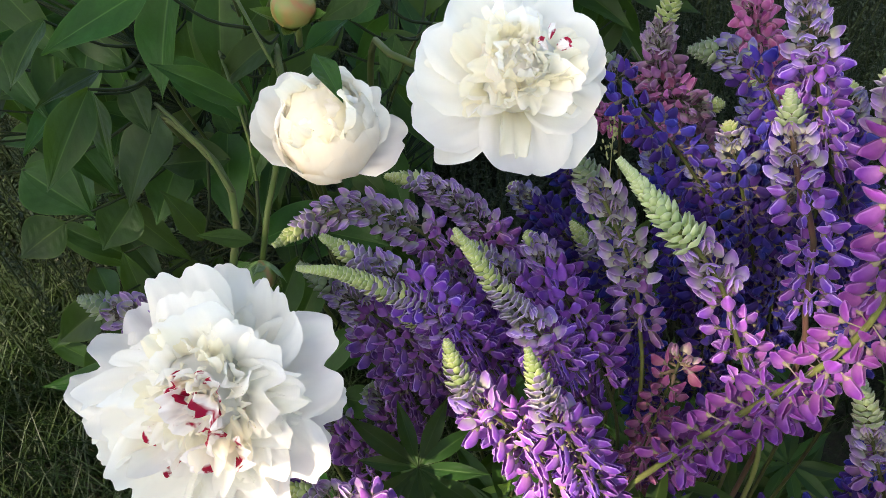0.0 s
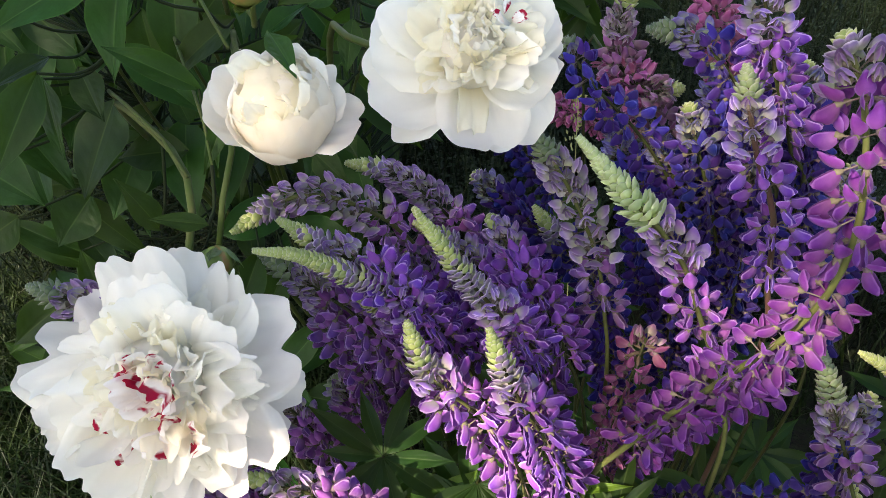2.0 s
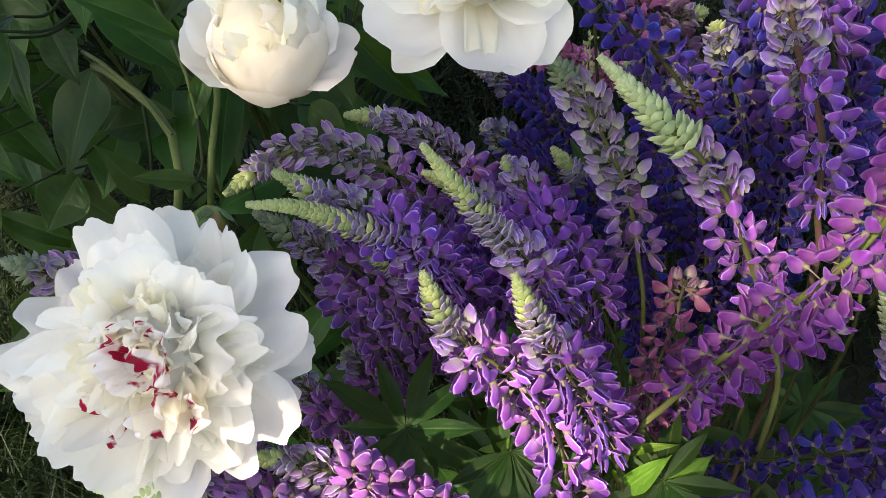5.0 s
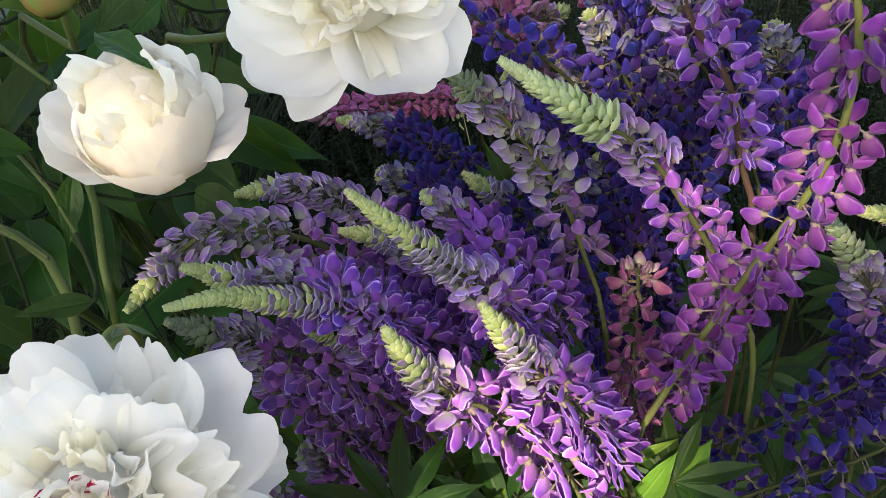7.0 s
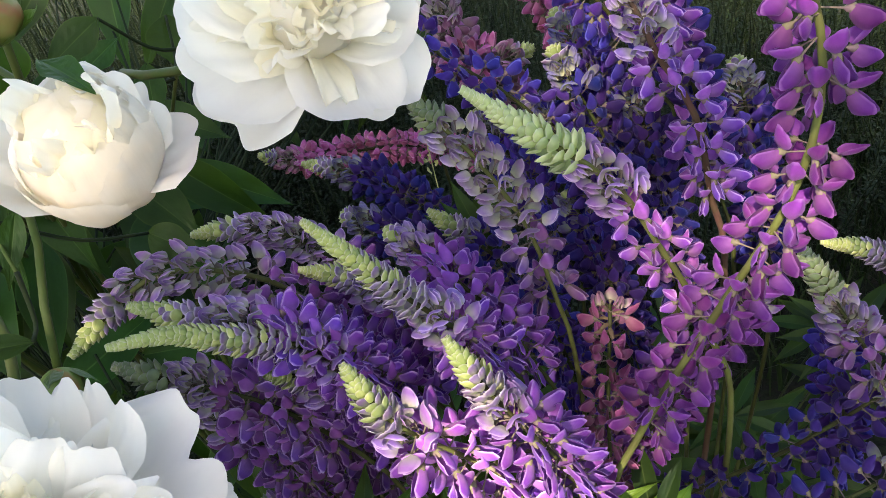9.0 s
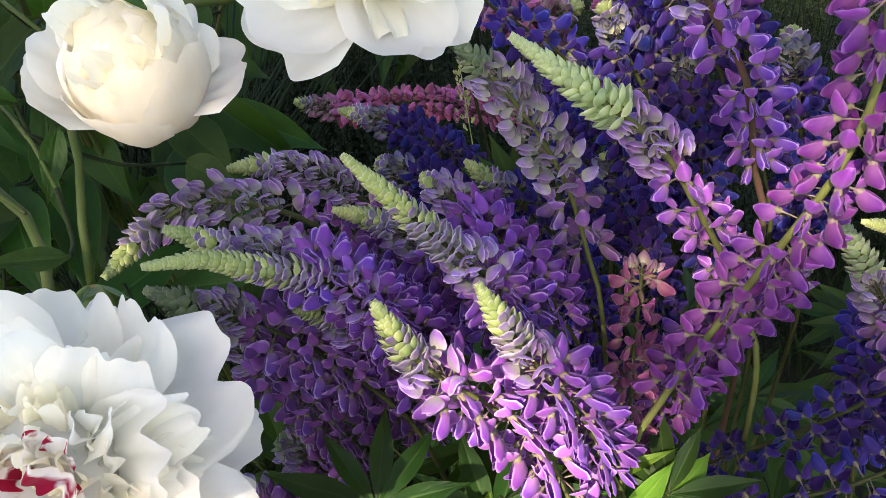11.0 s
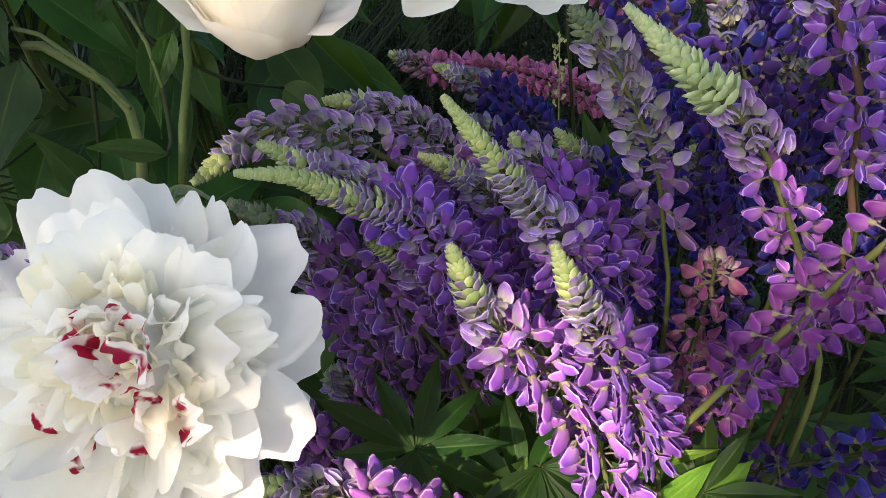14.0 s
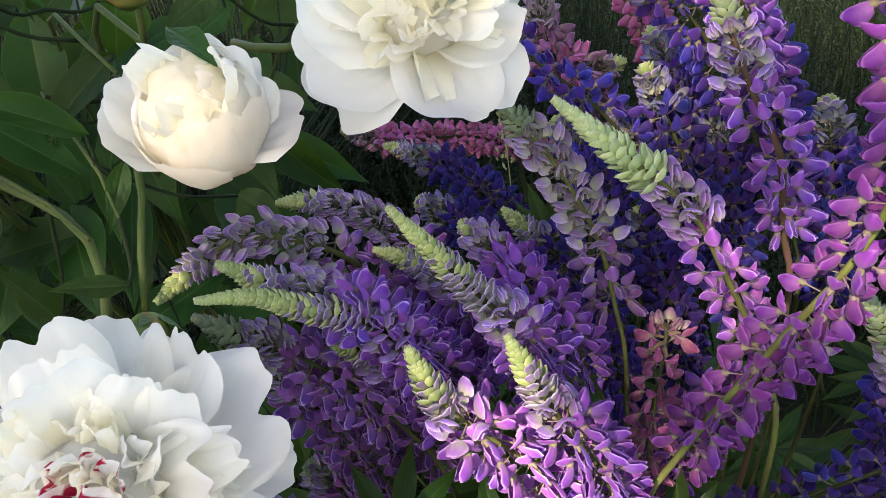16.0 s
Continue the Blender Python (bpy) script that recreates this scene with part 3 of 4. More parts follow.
lupin([(-0.009, 0.381, 0.649), (0.014, 0.381, 0.641), (0.043, 0.377, 0.631), (0.076, 0.371, 0.615), (0.108, 0.362, 0.588)], "lilac", 0.03, 0.03, 1.05)
lupin([(-0.110, 0.384, 0.661), (-0.087, 0.384, 0.654), (-0.058, 0.385, 0.647), (-0.027, 0.388, 0.635), (-0.001, 0.391, 0.615)], "lilac", 0.04, 0.03, 0.9)
lupin([(-0.137, 0.412, 0.671), (-0.119, 0.420, 0.665), (-0.096, 0.425, 0.656), (-0.065, 0.427, 0.641)], "dusk", 0.03, 0.02, 0.8, "grey")
lupin([(-0.141, 0.450, 0.757), (-0.127, 0.452, 0.748), (-0.106, 0.455, 0.735), (-0.078, 0.468, 0.713)], "dusk", 0.02, 0.02, 0.8, "grey")
lupin([(0.013, 0.547, 0.653), (0.035, 0.529, 0.633), (0.053, 0.515, 0.608), (0.074, 0.504, 0.567)], "dusk", 0.005, 0.02, 1.05, "grey")
lupin([(0.063, 0.543, 0.641), (0.082, 0.528, 0.621), (0.101, 0.518, 0.595), (0.124, 0.507, 0.558)], "dusk", 0.005, 0.02, 1.0, "grey")
lupin([(-0.022, 0.505, 0.581), (-0.002, 0.494, 0.566), (0.017, 0.484, 0.546), (0.034, 0.469, 0.512)], "dusk", 0.01, 0.02, 1.0, "grey")
lupin([(0.022, 0.525, 0.578), (0.043, 0.511, 0.561), (0.054, 0.497, 0.533)], "dusk", 0.005, 0.02, 1.0, "grey")
lupin([(0.151, 0.569, 0.650), (0.171, 0.552, 0.630), (0.189, 0.528, 0.606), (0.210, 0.503, 0.572)], "violet", 0.01, 0.02, 1.1)
lupin([(0.092, 0.571, 0.681), (0.111, 0.557, 0.660), (0.133, 0.538, 0.637), (0.156, 0.519, 0.604)], "violet", 0.005, 0.02, 1.1)
lupin([(0.248, 0.599, 0.639), (0.255, 0.575, 0.609), (0.260, 0.555, 0.571), (0.264, 0.532, 0.534)], "indigo", 0.005, 0.02, 1.1)
lupin([(0.304, 0.619, 0.667), (0.311, 0.594, 0.633), (0.310, 0.569, 0.599), (0.314, 0.553, 0.551)], "blue", 0.005, 0.02, 1.1)

rose = [ob for ob in bpy.data.objects if ob.name.startswith("lupin") and ob.type == "EMPTY" and "withered" in ob.get("label", "")]
WITHERED = stem_material("withered_petal", (0.11, 0.075, 0.045), (0.20, 0.15, 0.10), rough=0.8)
SHRIVELLED = mesh_of("withered_floret", *hood(0.0095, 0.0028, 0.3, 5, 5, 5)[:2], [WITHERED])
rw = random.Random(8)
for owner in rose:
    for k in range(9):
        away = Vector((rw.uniform(-1, 1), rw.uniform(-1, 1), rw.uniform(-0.6, 0.5))).normalized()
        piece("withered_floret", SHRIVELLED, owner, aim(Vector((0.273, 0.500, 0.655)) + Vector((-0.0009, -0.0012, -0.0022)) * k + away * 0.001, away, (0, 0, 1), rw.uniform(0.7, 1.1)))


# ---- leaves ----
def blade(name, length, width, material, seed, droop=0.25, cup=0.35, nu=9, nv=15, fat=0.45, wave=0.05):
    """A pointed leaf along x with its face up z: folded along the midrib, drooping, waved at its sides."""
    r = random.Random(seed)
    ph, verts, rib, edge, along = r.uniform(0, 6), [], [], [], []
    for j in range(nv):
        v = j / (nv - 1)
        half = 0.5 * width * max(0.03, math.sin(math.pi * min(1.0, v ** (0.62 + 0.5 * fat)) ) ** 1.1) * (1 - 0.25 * v ** 3)
        bendz = -droop * length * v * v
        for i in range(nu):
            u = 2 * i / (nu - 1) - 1
            z = bendz + cup * half * abs(u) ** 1.2 + wave * length * 0.5 * math.sin(5.5 * v * math.pi * 0.6 + ph + 1.6 * (u > 0)) * abs(u) ** 2
            verts.append((length * v * (1 - 0.12 * droop), half * u, z))
            lateral = 0.5 + 0.5 * math.cos(2 * math.pi * (v * 7 - abs(u) * 1.1))
            rib.append(max(1 - abs(u) * 5.0, 0.80 * lateral ** 14 * (abs(u) > 0.05)))
            edge.append(abs(u)), along.append(v)
    return mesh_of(name, verts, sheet(nu, nv), [material], rib=rib, edge=edge, along=along)


bush = thing("peony_bush", (-0.06, 1.02, 0.0), "peony shrub with glossy dark green divided leaves", "peony")
BUSH_STEMS = []
LEAF_SHAPES = [blade("leaf", 0.1, 0.042, PEONY_LEAF, s, droop=d, cup=c, fat=0.2 + 0.1 * s) for s, (d, c) in enumerate(((0.12, 0.2), (0.28, 0.32), (0.05, 0.15), (0.2, 0.45)))]
EYE_SIDE = Vector((0.05, -0.62, 0.72))


def bush_leaf(base, tip, width, parent=None):
    """A leaf of the peony shrub from its base to its tip, with the stalk that joins it to the nearest stem."""
    r = random.Random(len(bpy.data.objects))
    base, tip = Vector(base), Vector(tip)
    shape = r.choice(LEAF_SHAPES)
    m = aim(base, tip - base, EYE_SIDE + Vector((r.uniform(-0.45, 0.45), r.uniform(-0.3, 0.3), r.uniform(-0.2, 0.3))))
    f = (tip - base).length / 0.1
    ob = piece("leaf", shape, parent or bush, m @ Matrix.Diagonal((f, 0.92 * width / 0.042, f, 1)))
    near = min((q for line in BUSH_STEMS for q in line), key=lambda q: (q - base).length + 0.3 * max(0, q.z - base.z))
    if (near - base).length > 0.004:
        rod("leaf_stalk", [base + (tip - base) * 0.02, base.lerp(near, 0.5) + Vector((0, 0, -0.01)), near], 0.0011, LEAF_STALK, parent or bush, 0.0015, ring=5, n=8)
    return ob


def bush_stem(points, radius):
    line, _ = curve_through([Vector(p) for p in points], 24)
    BUSH_STEMS.append(line)
    rod("stem", points, radius * 0.3, STALK, bush, radius * 1.0, ring=8)


ROOT = (-0.06, 1.02, 0.0)
bush_stem([(-0.058, 0.540, 0.780), (-0.083, 0.574, 0.790), (-0.146, 0.643, 0.790), (-0.16, 0.82, 0.55), ROOT], 0.0040)
bush_stem([(-0.038, 0.540, 0.789), (-0.051, 0.578, 0.806), (-0.074, 0.629, 0.812), (-0.10, 0.70, 0.80), (-0.10, 0.86, 0.5), ROOT], 0.0036)
bush_stem([(-0.022, 0.582, 0.857), (-0.046, 0.623, 0.868), (-0.072, 0.670, 0.870), (-0.10, 0.80, 0.70), (-0.09, 0.93, 0.40), ROOT], 0.0040)
bush_stem([(-0.12, 0.62, 0.84), (-0.17, 0.70, 0.82), (-0.20, 0.82, 0.66), (-0.14, 0.95, 0.30), ROOT], 0.0040)
bush_stem([(0.10, 0.68, 0.84), (0.06, 0.74, 0.80), (0.0, 0.84, 0.62), (-0.04, 0.95, 0.3), ROOT], 0.0040)
bush_leaf((-0.097, 0.596, 0.913), (-0.166, 0.546, 0.888), 0.036)
bush_leaf((-0.100, 0.639, 0.906), (-0.118, 0.574, 0.838), 0.043)
bush_leaf((-0.097, 0.718, 0.870), (-0.098, 0.658, 0.794), 0.046)
bush_leaf((-0.037, 0.659, 0.845), (-0.106, 0.638, 0.809), 0.032)
bush_leaf((-0.053, 0.593, 0.820), (-0.103, 0.573, 0.869), 0.025)
bush_leaf((-0.160, 0.579, 0.844), (-0.178, 0.512, 0.802), 0.036)
bush_leaf((-0.162, 0.586, 0.836), (-0.146, 0.543, 0.794), 0.023)
bush_leaf((-0.163, 0.639, 0.818), (-0.142, 0.607, 0.787), 0.032)
bush_leaf((-0.174, 0.700, 0.756), (-0.195, 0.625, 0.701), 0.062)
bush_leaf((-0.233, 0.570, 0.779), (-0.182, 0.554, 0.746), 0.049)
bush_leaf((-0.171, 0.619, 0.836), (-0.203, 0.573, 0.836), 0.027)
bush_leaf((-0.031, 0.699, 0.881), (-0.047, 0.693, 0.827), 0.049)
bush_leaf((0.034, 0.687, 0.868), (-0.007, 0.670, 0.850), 0.027)
bush_leaf((0.051, 0.675, 0.836), (0.045, 0.646, 0.803), 0.023)
bush_leaf((0.067, 0.807, 0.831), (0.061, 0.790, 0.794), 0.042)
bush_leaf((-0.032, 0.570, 0.810), (-0.048, 0.543, 0.779), 0.015)
bush_leaf((-0.126, 0.725, 0.719), (-0.119, 0.639, 0.668), 0.056)
bush_leaf((-0.031, 0.492, 0.774), (-0.063, 0.478, 0.791), 0.015)
bush_leaf((0.016, 0.618, 0.749), (0.046, 0.589, 0.735), 0.026)
bush_leaf((-0.190, 0.606, 0.884), (-0.209, 0.556, 0.862), 0.035)
bush_leaf((-0.153, 0.662, 0.911), (-0.201, 0.606, 0.901), 0.042)
bush_leaf((-0.140, 0.728, 0.827), (-0.132, 0.700, 0.765), 0.041)
bush_leaf((-0.025, 0.674, 0.821), (0.009, 0.714, 0.841), 0.021)
bush_leaf((0.008, 0.710, 0.832), (0.037, 0.722, 0.846), 0.024)
bush_leaf((-0.257, 0.625, 0.682), (-0.291, 0.589, 0.672), 0.050)
bush_leaf((-0.227, 0.695, 0.654), (-0.255, 0.652, 0.624), 0.053)
bush_leaf((-0.183, 0.728, 0.685), (-0.198, 0.666, 0.649), 0.052)
bush_leaf((-0.065, 0.740, 0.841), (-0.100, 0.712, 0.807), 0.040)
bush_leaf((-0.104, 0.568, 0.710), (-0.124, 0.568, 0.761), 0.026)
bush_leaf((-0.059, 0.682, 0.800), (-0.083, 0.623, 0.722), 0.021)
bush_leaf((-0.002, 0.737, 0.740), (0.038, 0.690, 0.696), 0.042)
bush_leaf((-0.146, 0.680, 0.815), (-0.078, 0.663, 0.758), 0.037)
bush_leaf((-0.072, 0.766, 0.736), (-0.052, 0.724, 0.676), 0.038)
bush_leaf((-0.115, 0.705, 0.724), (-0.128, 0.715, 0.761), 0.026)

# lower foliage of the shrub, in its shade
rr = random.Random(5)
for k in range(110):
    a = Vector((rr.uniform(-0.46, 0.03), rr.uniform(0.66, 1.12), rr.uniform(0.25, 0.72)))
    way = Vector((rr.uniform(-1, 1), rr.uniform(-1, 0.2), rr.uniform(-0.8, 0.2))).normalized()
    bush_leaf(a, a + way * rr.uniform(0.07, 0.12), rr.uniform(0.03, 0.05))


for k in range(34):
    a = Vector((rr.uniform(-0.34, 0.03), rr.uniform(0.76, 0.98), rr.uniform(0.66, 0.86)))
    way = Vector((rr.uniform(-1, 1), rr.uniform(-1, -0.1), rr.uniform(-0.9, 0.1))).normalized()
    bush_leaf(a, a + way * rr.uniform(0.08, 0.12), rr.uniform(0.032, 0.046))


for k in range(46):
    a = Vector((rr.uniform(-0.52, -0.16), rr.uniform(0.74, 0.98), rr.uniform(0.68, 0.98)))
    way = Vector((rr.uniform(-1, 1), rr.uniform(-1, -0.1), rr.uniform(-0.9, 0.0))).normalized()
    bush_leaf(a, a + way * rr.uniform(0.10, 0.15), rr.uniform(0.036, 0.052))


for k in range(100):
    a = Vector((rr.uniform(-0.60, 0.03), rr.uniform(0.95, 1.30), rr.uniform(0.58, 0.95) - 0.1 * (k % 3))) if k < 74 else Vector((rr.uniform(0.03, 0.32), rr.uniform(1.16, 1.34), rr.uniform(0.62, 0.78)))
    way = Vector((rr.uniform(-1, 1), rr.uniform(-1, -0.1), rr.uniform(-0.9, 0.1))).normalized()
    bush_leaf(a, a + way * rr.uniform(0.11, 0.16), rr.uniform(0.040, 0.058))


# ---- peony flowers ----
def petal_mesh(name, length, width, material, seed, bend=0.6, cup=0.5, ruffle=0.2, teeth=0.06, nu=31, nv=13, claw=0.25):
    """A peony petal along x, its inner face up z: narrow at its foot, broad, notched and toothed at its end, cupped, pleated and ruffled."""
    r = random.Random(seed)
    ph, ph2, verts, along, edge, across = r.uniform(0, 6), r.uniform(0, 6), [], [], [], []
    notch, notch_at = r.choice((0.0, 0.10, 0.16)) * min(1, teeth * 9), r.uniform(-0.35, 0.35)
    cx = cz = 0.0
    spine = []
    for j in range(nv):
        v = j / (nv - 1)
        spine.append((cx, cz))
        a = bend * (v ** 1.4)
        cx += length / (nv - 1) * math.cos(a)
        cz += length / (nv - 1) * math.sin(a)
    for j in range(nv):
        v = j / (nv - 1)
        half = 0.5 * width * (claw + (1 - claw) * math.sin(math.pi * 0.5 * min(1, v * 1.25)) ** 0.9)
        a = bend * v ** 1.4
        for i in range(nu):
            u = 2 * i / (nu - 1) - 1
            tooth = teeth * v ** 4 * (1.0 * noise.noise((u * 1.9 + seed * 3.1, seed * 1.7, 0)) + 0.6 * noise.noise((u * 4.2 + seed, 4.2, seed * 0.3)) + 0.12 * noise.noise((u * 9 + seed, 8.8, seed)))
            short = -0.05 * u * u * v - 0.24 * (max(0.0, abs(u) - 0.55) / 0.45) ** 2 * v + tooth - notch * v ** 4 * math.exp(-((u - notch_at) / 0.13) ** 2)
            x, z = spine[j]
            x += length * short * math.cos(a)
            z += length * short * math.sin(a)
            wob = ruffle * half * (math.sin(3.2 * u + ph) * 0.5 + math.sin(7.1 * u + ph2) * 0.28 + noise.noise((u * 2.5 + seed, v * 3, seed * 0.7)) * 0.8) * v ** 1.5
            wob += 0.035 * half * math.sin(15 * u + ph2 + 2 * noise.noise((u * 2, v * 2, seed))) * math.sin(math.pi * min(1, v + 0.15))
            lift = cup * half * u * u * (0.35 + 0.65 * math.sin(math.pi * v * 0.9)) + wob
            verts.append((x - lift * math.sin(a), half * u * (1 - 0.12 * cup * u * u), z + lift * math.cos(a)))
            along.append(v), edge.append(max(abs(u), v ** 3)), across.append(0.5 + 0.5 * u)
    return mesh_of(name, verts, sheet(nu, nv), [material], along=along, edge=edge, across=across)


def petal_set(material, tag):
    def some(kind, first, length, width, bends, **more):
        return [petal_mesh(kind + tag, length, width, material, first + s, bend=b, **more) for s, b in enumerate(bends)]
    return {
        "broad": some("broad_petal", 171, 0.060, 0.060, (0.2, 0.45, 0.1, 0.6, 0.3), cup=0.34, ruffle=0.12, teeth=0.06, claw=0.35),
        "guard": some("guard_petal", 11, 0.060, 0.048, (0.1, 0.3, -0.2, 0.45, 0.0), cup=0.26, ruffle=0.24, teeth=0.09, claw=0.3),
        "flat": some("flat_petal", 31, 0.056, 0.044, (0.0, 0.3, -0.3, 0.45, -0.1, 0.15), cup=0.30, ruffle=0.36, teeth=0.10),
        "strap": some("strap_petal", 131, 0.056, 0.028, (0.25, 0.6, -0.2, 0.9, 0.35, -0.5, 0.1), cup=0.40, ruffle=0.45, teeth=0.09, claw=0.32, nu=19),
        "cup": some("cupped_petal", 51, 0.050, 0.034, (0.6, 0.85, 0.4, 1.0, 0.7, 0.5), cup=0.50, ruffle=0.40, teeth=0.12),
        "hook": some("hooked_petal", 71, 0.044, 0.026, (1.3, 1.6, 1.1, 1.8, 1.45), cup=0.6, ruffle=0.50, teeth=0.2, nu=21),
        "curl": some("curled_petal", 91, 0.036, 0.016, (0.5, 1.3, 0.0, 0.9, -0.5), cup=0.7, ruffle=0.8, teeth=0.25, nu=13, nv=10),
    }


def shell_mesh(name, material, radius, top, half, seed):
    """A petal that wraps a globe: a patch of the sphere from near its foot (below) up to the angle top, with an uneven, slightly flared end."""
    verts, along, edge, across, nu, nv = [], [], [], [], 19, 15
    for j in range(nv):
        v = j / (nv - 1)
        for i in range(nu):
            u = 2 * i / (nu - 1) - 1
            end = top * (1 - 0.16 * abs(u) ** 2.4 + 0.05 * noise.noise((u * 3 + seed, seed * 2.3, 0)) + 0.03 * noise.noise((u * 9 + seed, 1.7, 0)))
            th = 0.12 + (end - 0.12) * v
            ph = half * u * (0.55 + 0.45 * math.sin(math.pi * 0.5 * min(1, v * 1.6)))
            rad = radius * (1 + 0.075 * noise.noise((u * 1.6 + seed, v * 2.2, seed)) + 0.02 * noise.noise((u * 5 + seed, v * 2, seed)) + 0.10 * max(0, v - 0.82) * 5 * (0.5 + noise.noise((u * 2.5, seed, 0))) - 0.02 * abs(u) ** 3)
            verts.append((rad * math.sin(th) * math.cos(ph), rad * math.sin(th) * math.sin(ph), -rad * 1.12 * math.cos(th)))
            along.append(v), edge.append(max(abs(u), v ** 3)), across.append(0.5 + 0.5 * u)
    return mesh_of(name, verts, sheet(nu, nv), [material], along=along, edge=edge, across=across)


WHITE_PETALS, CREAM_PETALS, FLECK_PETALS, INNER_PETALS = petal_set(WHITE, ""), petal_set(CREAM, "_cream"), petal_set(FLECK, "_flecked"), petal_set(YOLK, "_inner")


def ellipsoid(name, material, parent, place, axis, radii, ring=14, rows=10, ridge=0.0):
    """A rounded body with its long axis z along axis, as one part."""
    verts, edge = [], []
    for j in range(rows):
        b = math.pi * (0.02 + 0.96 * j / (rows - 1))
        for i in range(ring):
            a = 2 * math.pi * i / ring
            k = 1 + ridge * math.cos(3 * a + 2.0 * b)
            verts.append((radii[0] * math.sin(b) * math.cos(a) * k, radii[1] * math.sin(b) * math.sin(a) * k, -radii[2] * math.cos(b)))
            edge.append(0.5 + 0.5 * math.cos(3 * a + 2.0 * b))
    faces = tube_faces(ring, rows) + [tuple(range(ring))[::-1], tuple(len(verts) - ring + i for i in range(ring))]
    m = aim(place, Vector(axis).orthogonal(), axis)
    return piece(name, mesh_of(name, verts, faces, [material], edge=edge), parent, m)


def ring_of_petals(flower, centre, axis, shapes, count, raise_deg, radius, lift, size, r, start=0.0, jitter=0.16, arc=None, spread=9):
    """Petals round the flower's axis: raised by raise_deg from its plane, their feet at radius and lift."""
    axis = Vector(axis).normalized()
    side = Vector((1, 0, 0.0))
    side = (side - axis * side.dot(axis)).normalized()
    other = axis.cross(side)
    for i in range(count):
        a = start + (arc or 2 * math.pi) * (i + r.uniform(-jitter, jitter) * 2) / count
        away = math.cos(a) * side + math.sin(a) * other
        e = radians(raise_deg + r.uniform(-spread, spread))
        ahead = away * math.cos(e) + axis * math.sin(e)
        above = axis * math.cos(e) - away * math.sin(e)
        roll = r.uniform(-0.75, 0.75)
        ahead = (ahead + axis.cross(away) * r.uniform(-0.35, 0.35)).normalized()
        above = above + ahead.cross(above) * roll
        piece("petal", r.choice(shapes), flower, aim(centre + away * radius + axis * lift, ahead, above, size * r.uniform(0.76, 1.2)))


def flower_stem(owner, points, radius=0.0028):
    rod("stem", points, radius, STALK, owner, radius * 1.2, ring=9)


def heart_core(flower, centre, axis, size, material):
    """The closely packed petal bases in the middle of a double flower, as one crumpled body."""
    verts, along, edge, ring, rows = [], [], [], 26, 14
    for j in range(rows):
        b = math.pi * (0.02 + 0.96 * j / (rows - 1))
        for i in range(ring):
            a = 2 * math.pi * i / ring
            d = Vector((math.sin(b) * math.cos(a), math.sin(b) * math.sin(a), -math.cos(b)))
            k = size * (1 + 0.16 * noise.noise(d * 4.0) + 0.10 * noise.noise(d * 9.0))
            verts.append(d * k), along.append(0.5), edge.append(0)
    faces = tube_faces(ring, rows) + [tuple(range(ring))[::-1], tuple(len(verts) - ring + i for i in range(ring))]
    return piece("petal_heart", mesh_of("petal_heart", verts, faces, [material], along=along, edge=edge), flower, aim(centre, axis.orthogonal(), axis))


def loose_petal(flower, low, axis, deg, raised, size, shape, roll=0.0):
    """One outer petal at an angle round the axis."""
    side = (Vector((1, 0, 0)) - axis * axis.x).normalized()
    other = axis.cross(side)
    away = math.cos(radians(deg)) * side + math.sin(radians(deg)) * other
    e = radians(raised)
    ahead = away * math.cos(e) + axis * math.sin(e)
    above = axis * math.cos(e) - away * math.sin(e)
    piece("petal", shape, flower, aim(low + away * 0.008, ahead, above + ahead.cross(above) * roll, size))


def open_peony(name, centre, axis, stem_points, label, scale, seed, heart, flecks, layers, guards, outer="guard"):
    """A full double peony: guard petals, layers of toothed petals that rise towards a crumpled heart. layers: count, raised by degrees, lift, size, kinds (+: the creamier ones)."""
    r = random.Random(seed)
    axis, centre = Vector(axis).normalized(), Vector(centre)
    whole = thing(name, stem_points[-1], label, "peony", "peony flowers")
    flower_stem(whole, [centre - axis * 0.012 * scale, *[Vector(p) for p in stem_points]])
    head = ellipsoid("flower_head", SEPAL, whole, centre - axis * 0.004 * scale, axis, (0.014 * scale, 0.014 * scale, 0.010 * scale))
    P = WHITE_PETALS
    for deg, raised, size in guards:
        loose_petal(head, centre, axis, deg, raised, size * scale, r.choice(P[outer]), r.uniform(-0.2, 0.2))
    for n, (count, raised, lift, size, kinds) in enumerate(layers):
        for i in range(count):
            kind = r.choice(kinds)
            ring_of_petals(head, centre, axis, (INNER_PETALS if kind[-1] == "+" else P)[kind.strip("+")], 1, raised + r.uniform(-14, 14), (0.011 - 0.0008 * n) * scale, (lift + r.uniform(-0.002, 0.002)) * scale,
                           size * scale, r, start=2 * math.pi * (i + 0.37 * n + r.uniform(-0.6, 0.6)) / count, spread=9)
    side = (Vector((1, 0, 0)) - axis * axis.x).normalized()
    other = axis.cross(side)
    heart_core(head, centre + axis * 0.020 * scale, axis, heart * scale, WHITE)
    for x, y, lift, count, size in flecks:
        spot = centre + side * x + other * y + axis * lift
        ring_of_petals(head, spot, axis, FLECK_PETALS["cup"], count, 50, 0.003, -0.006, size, r, spread=16)
    return whole


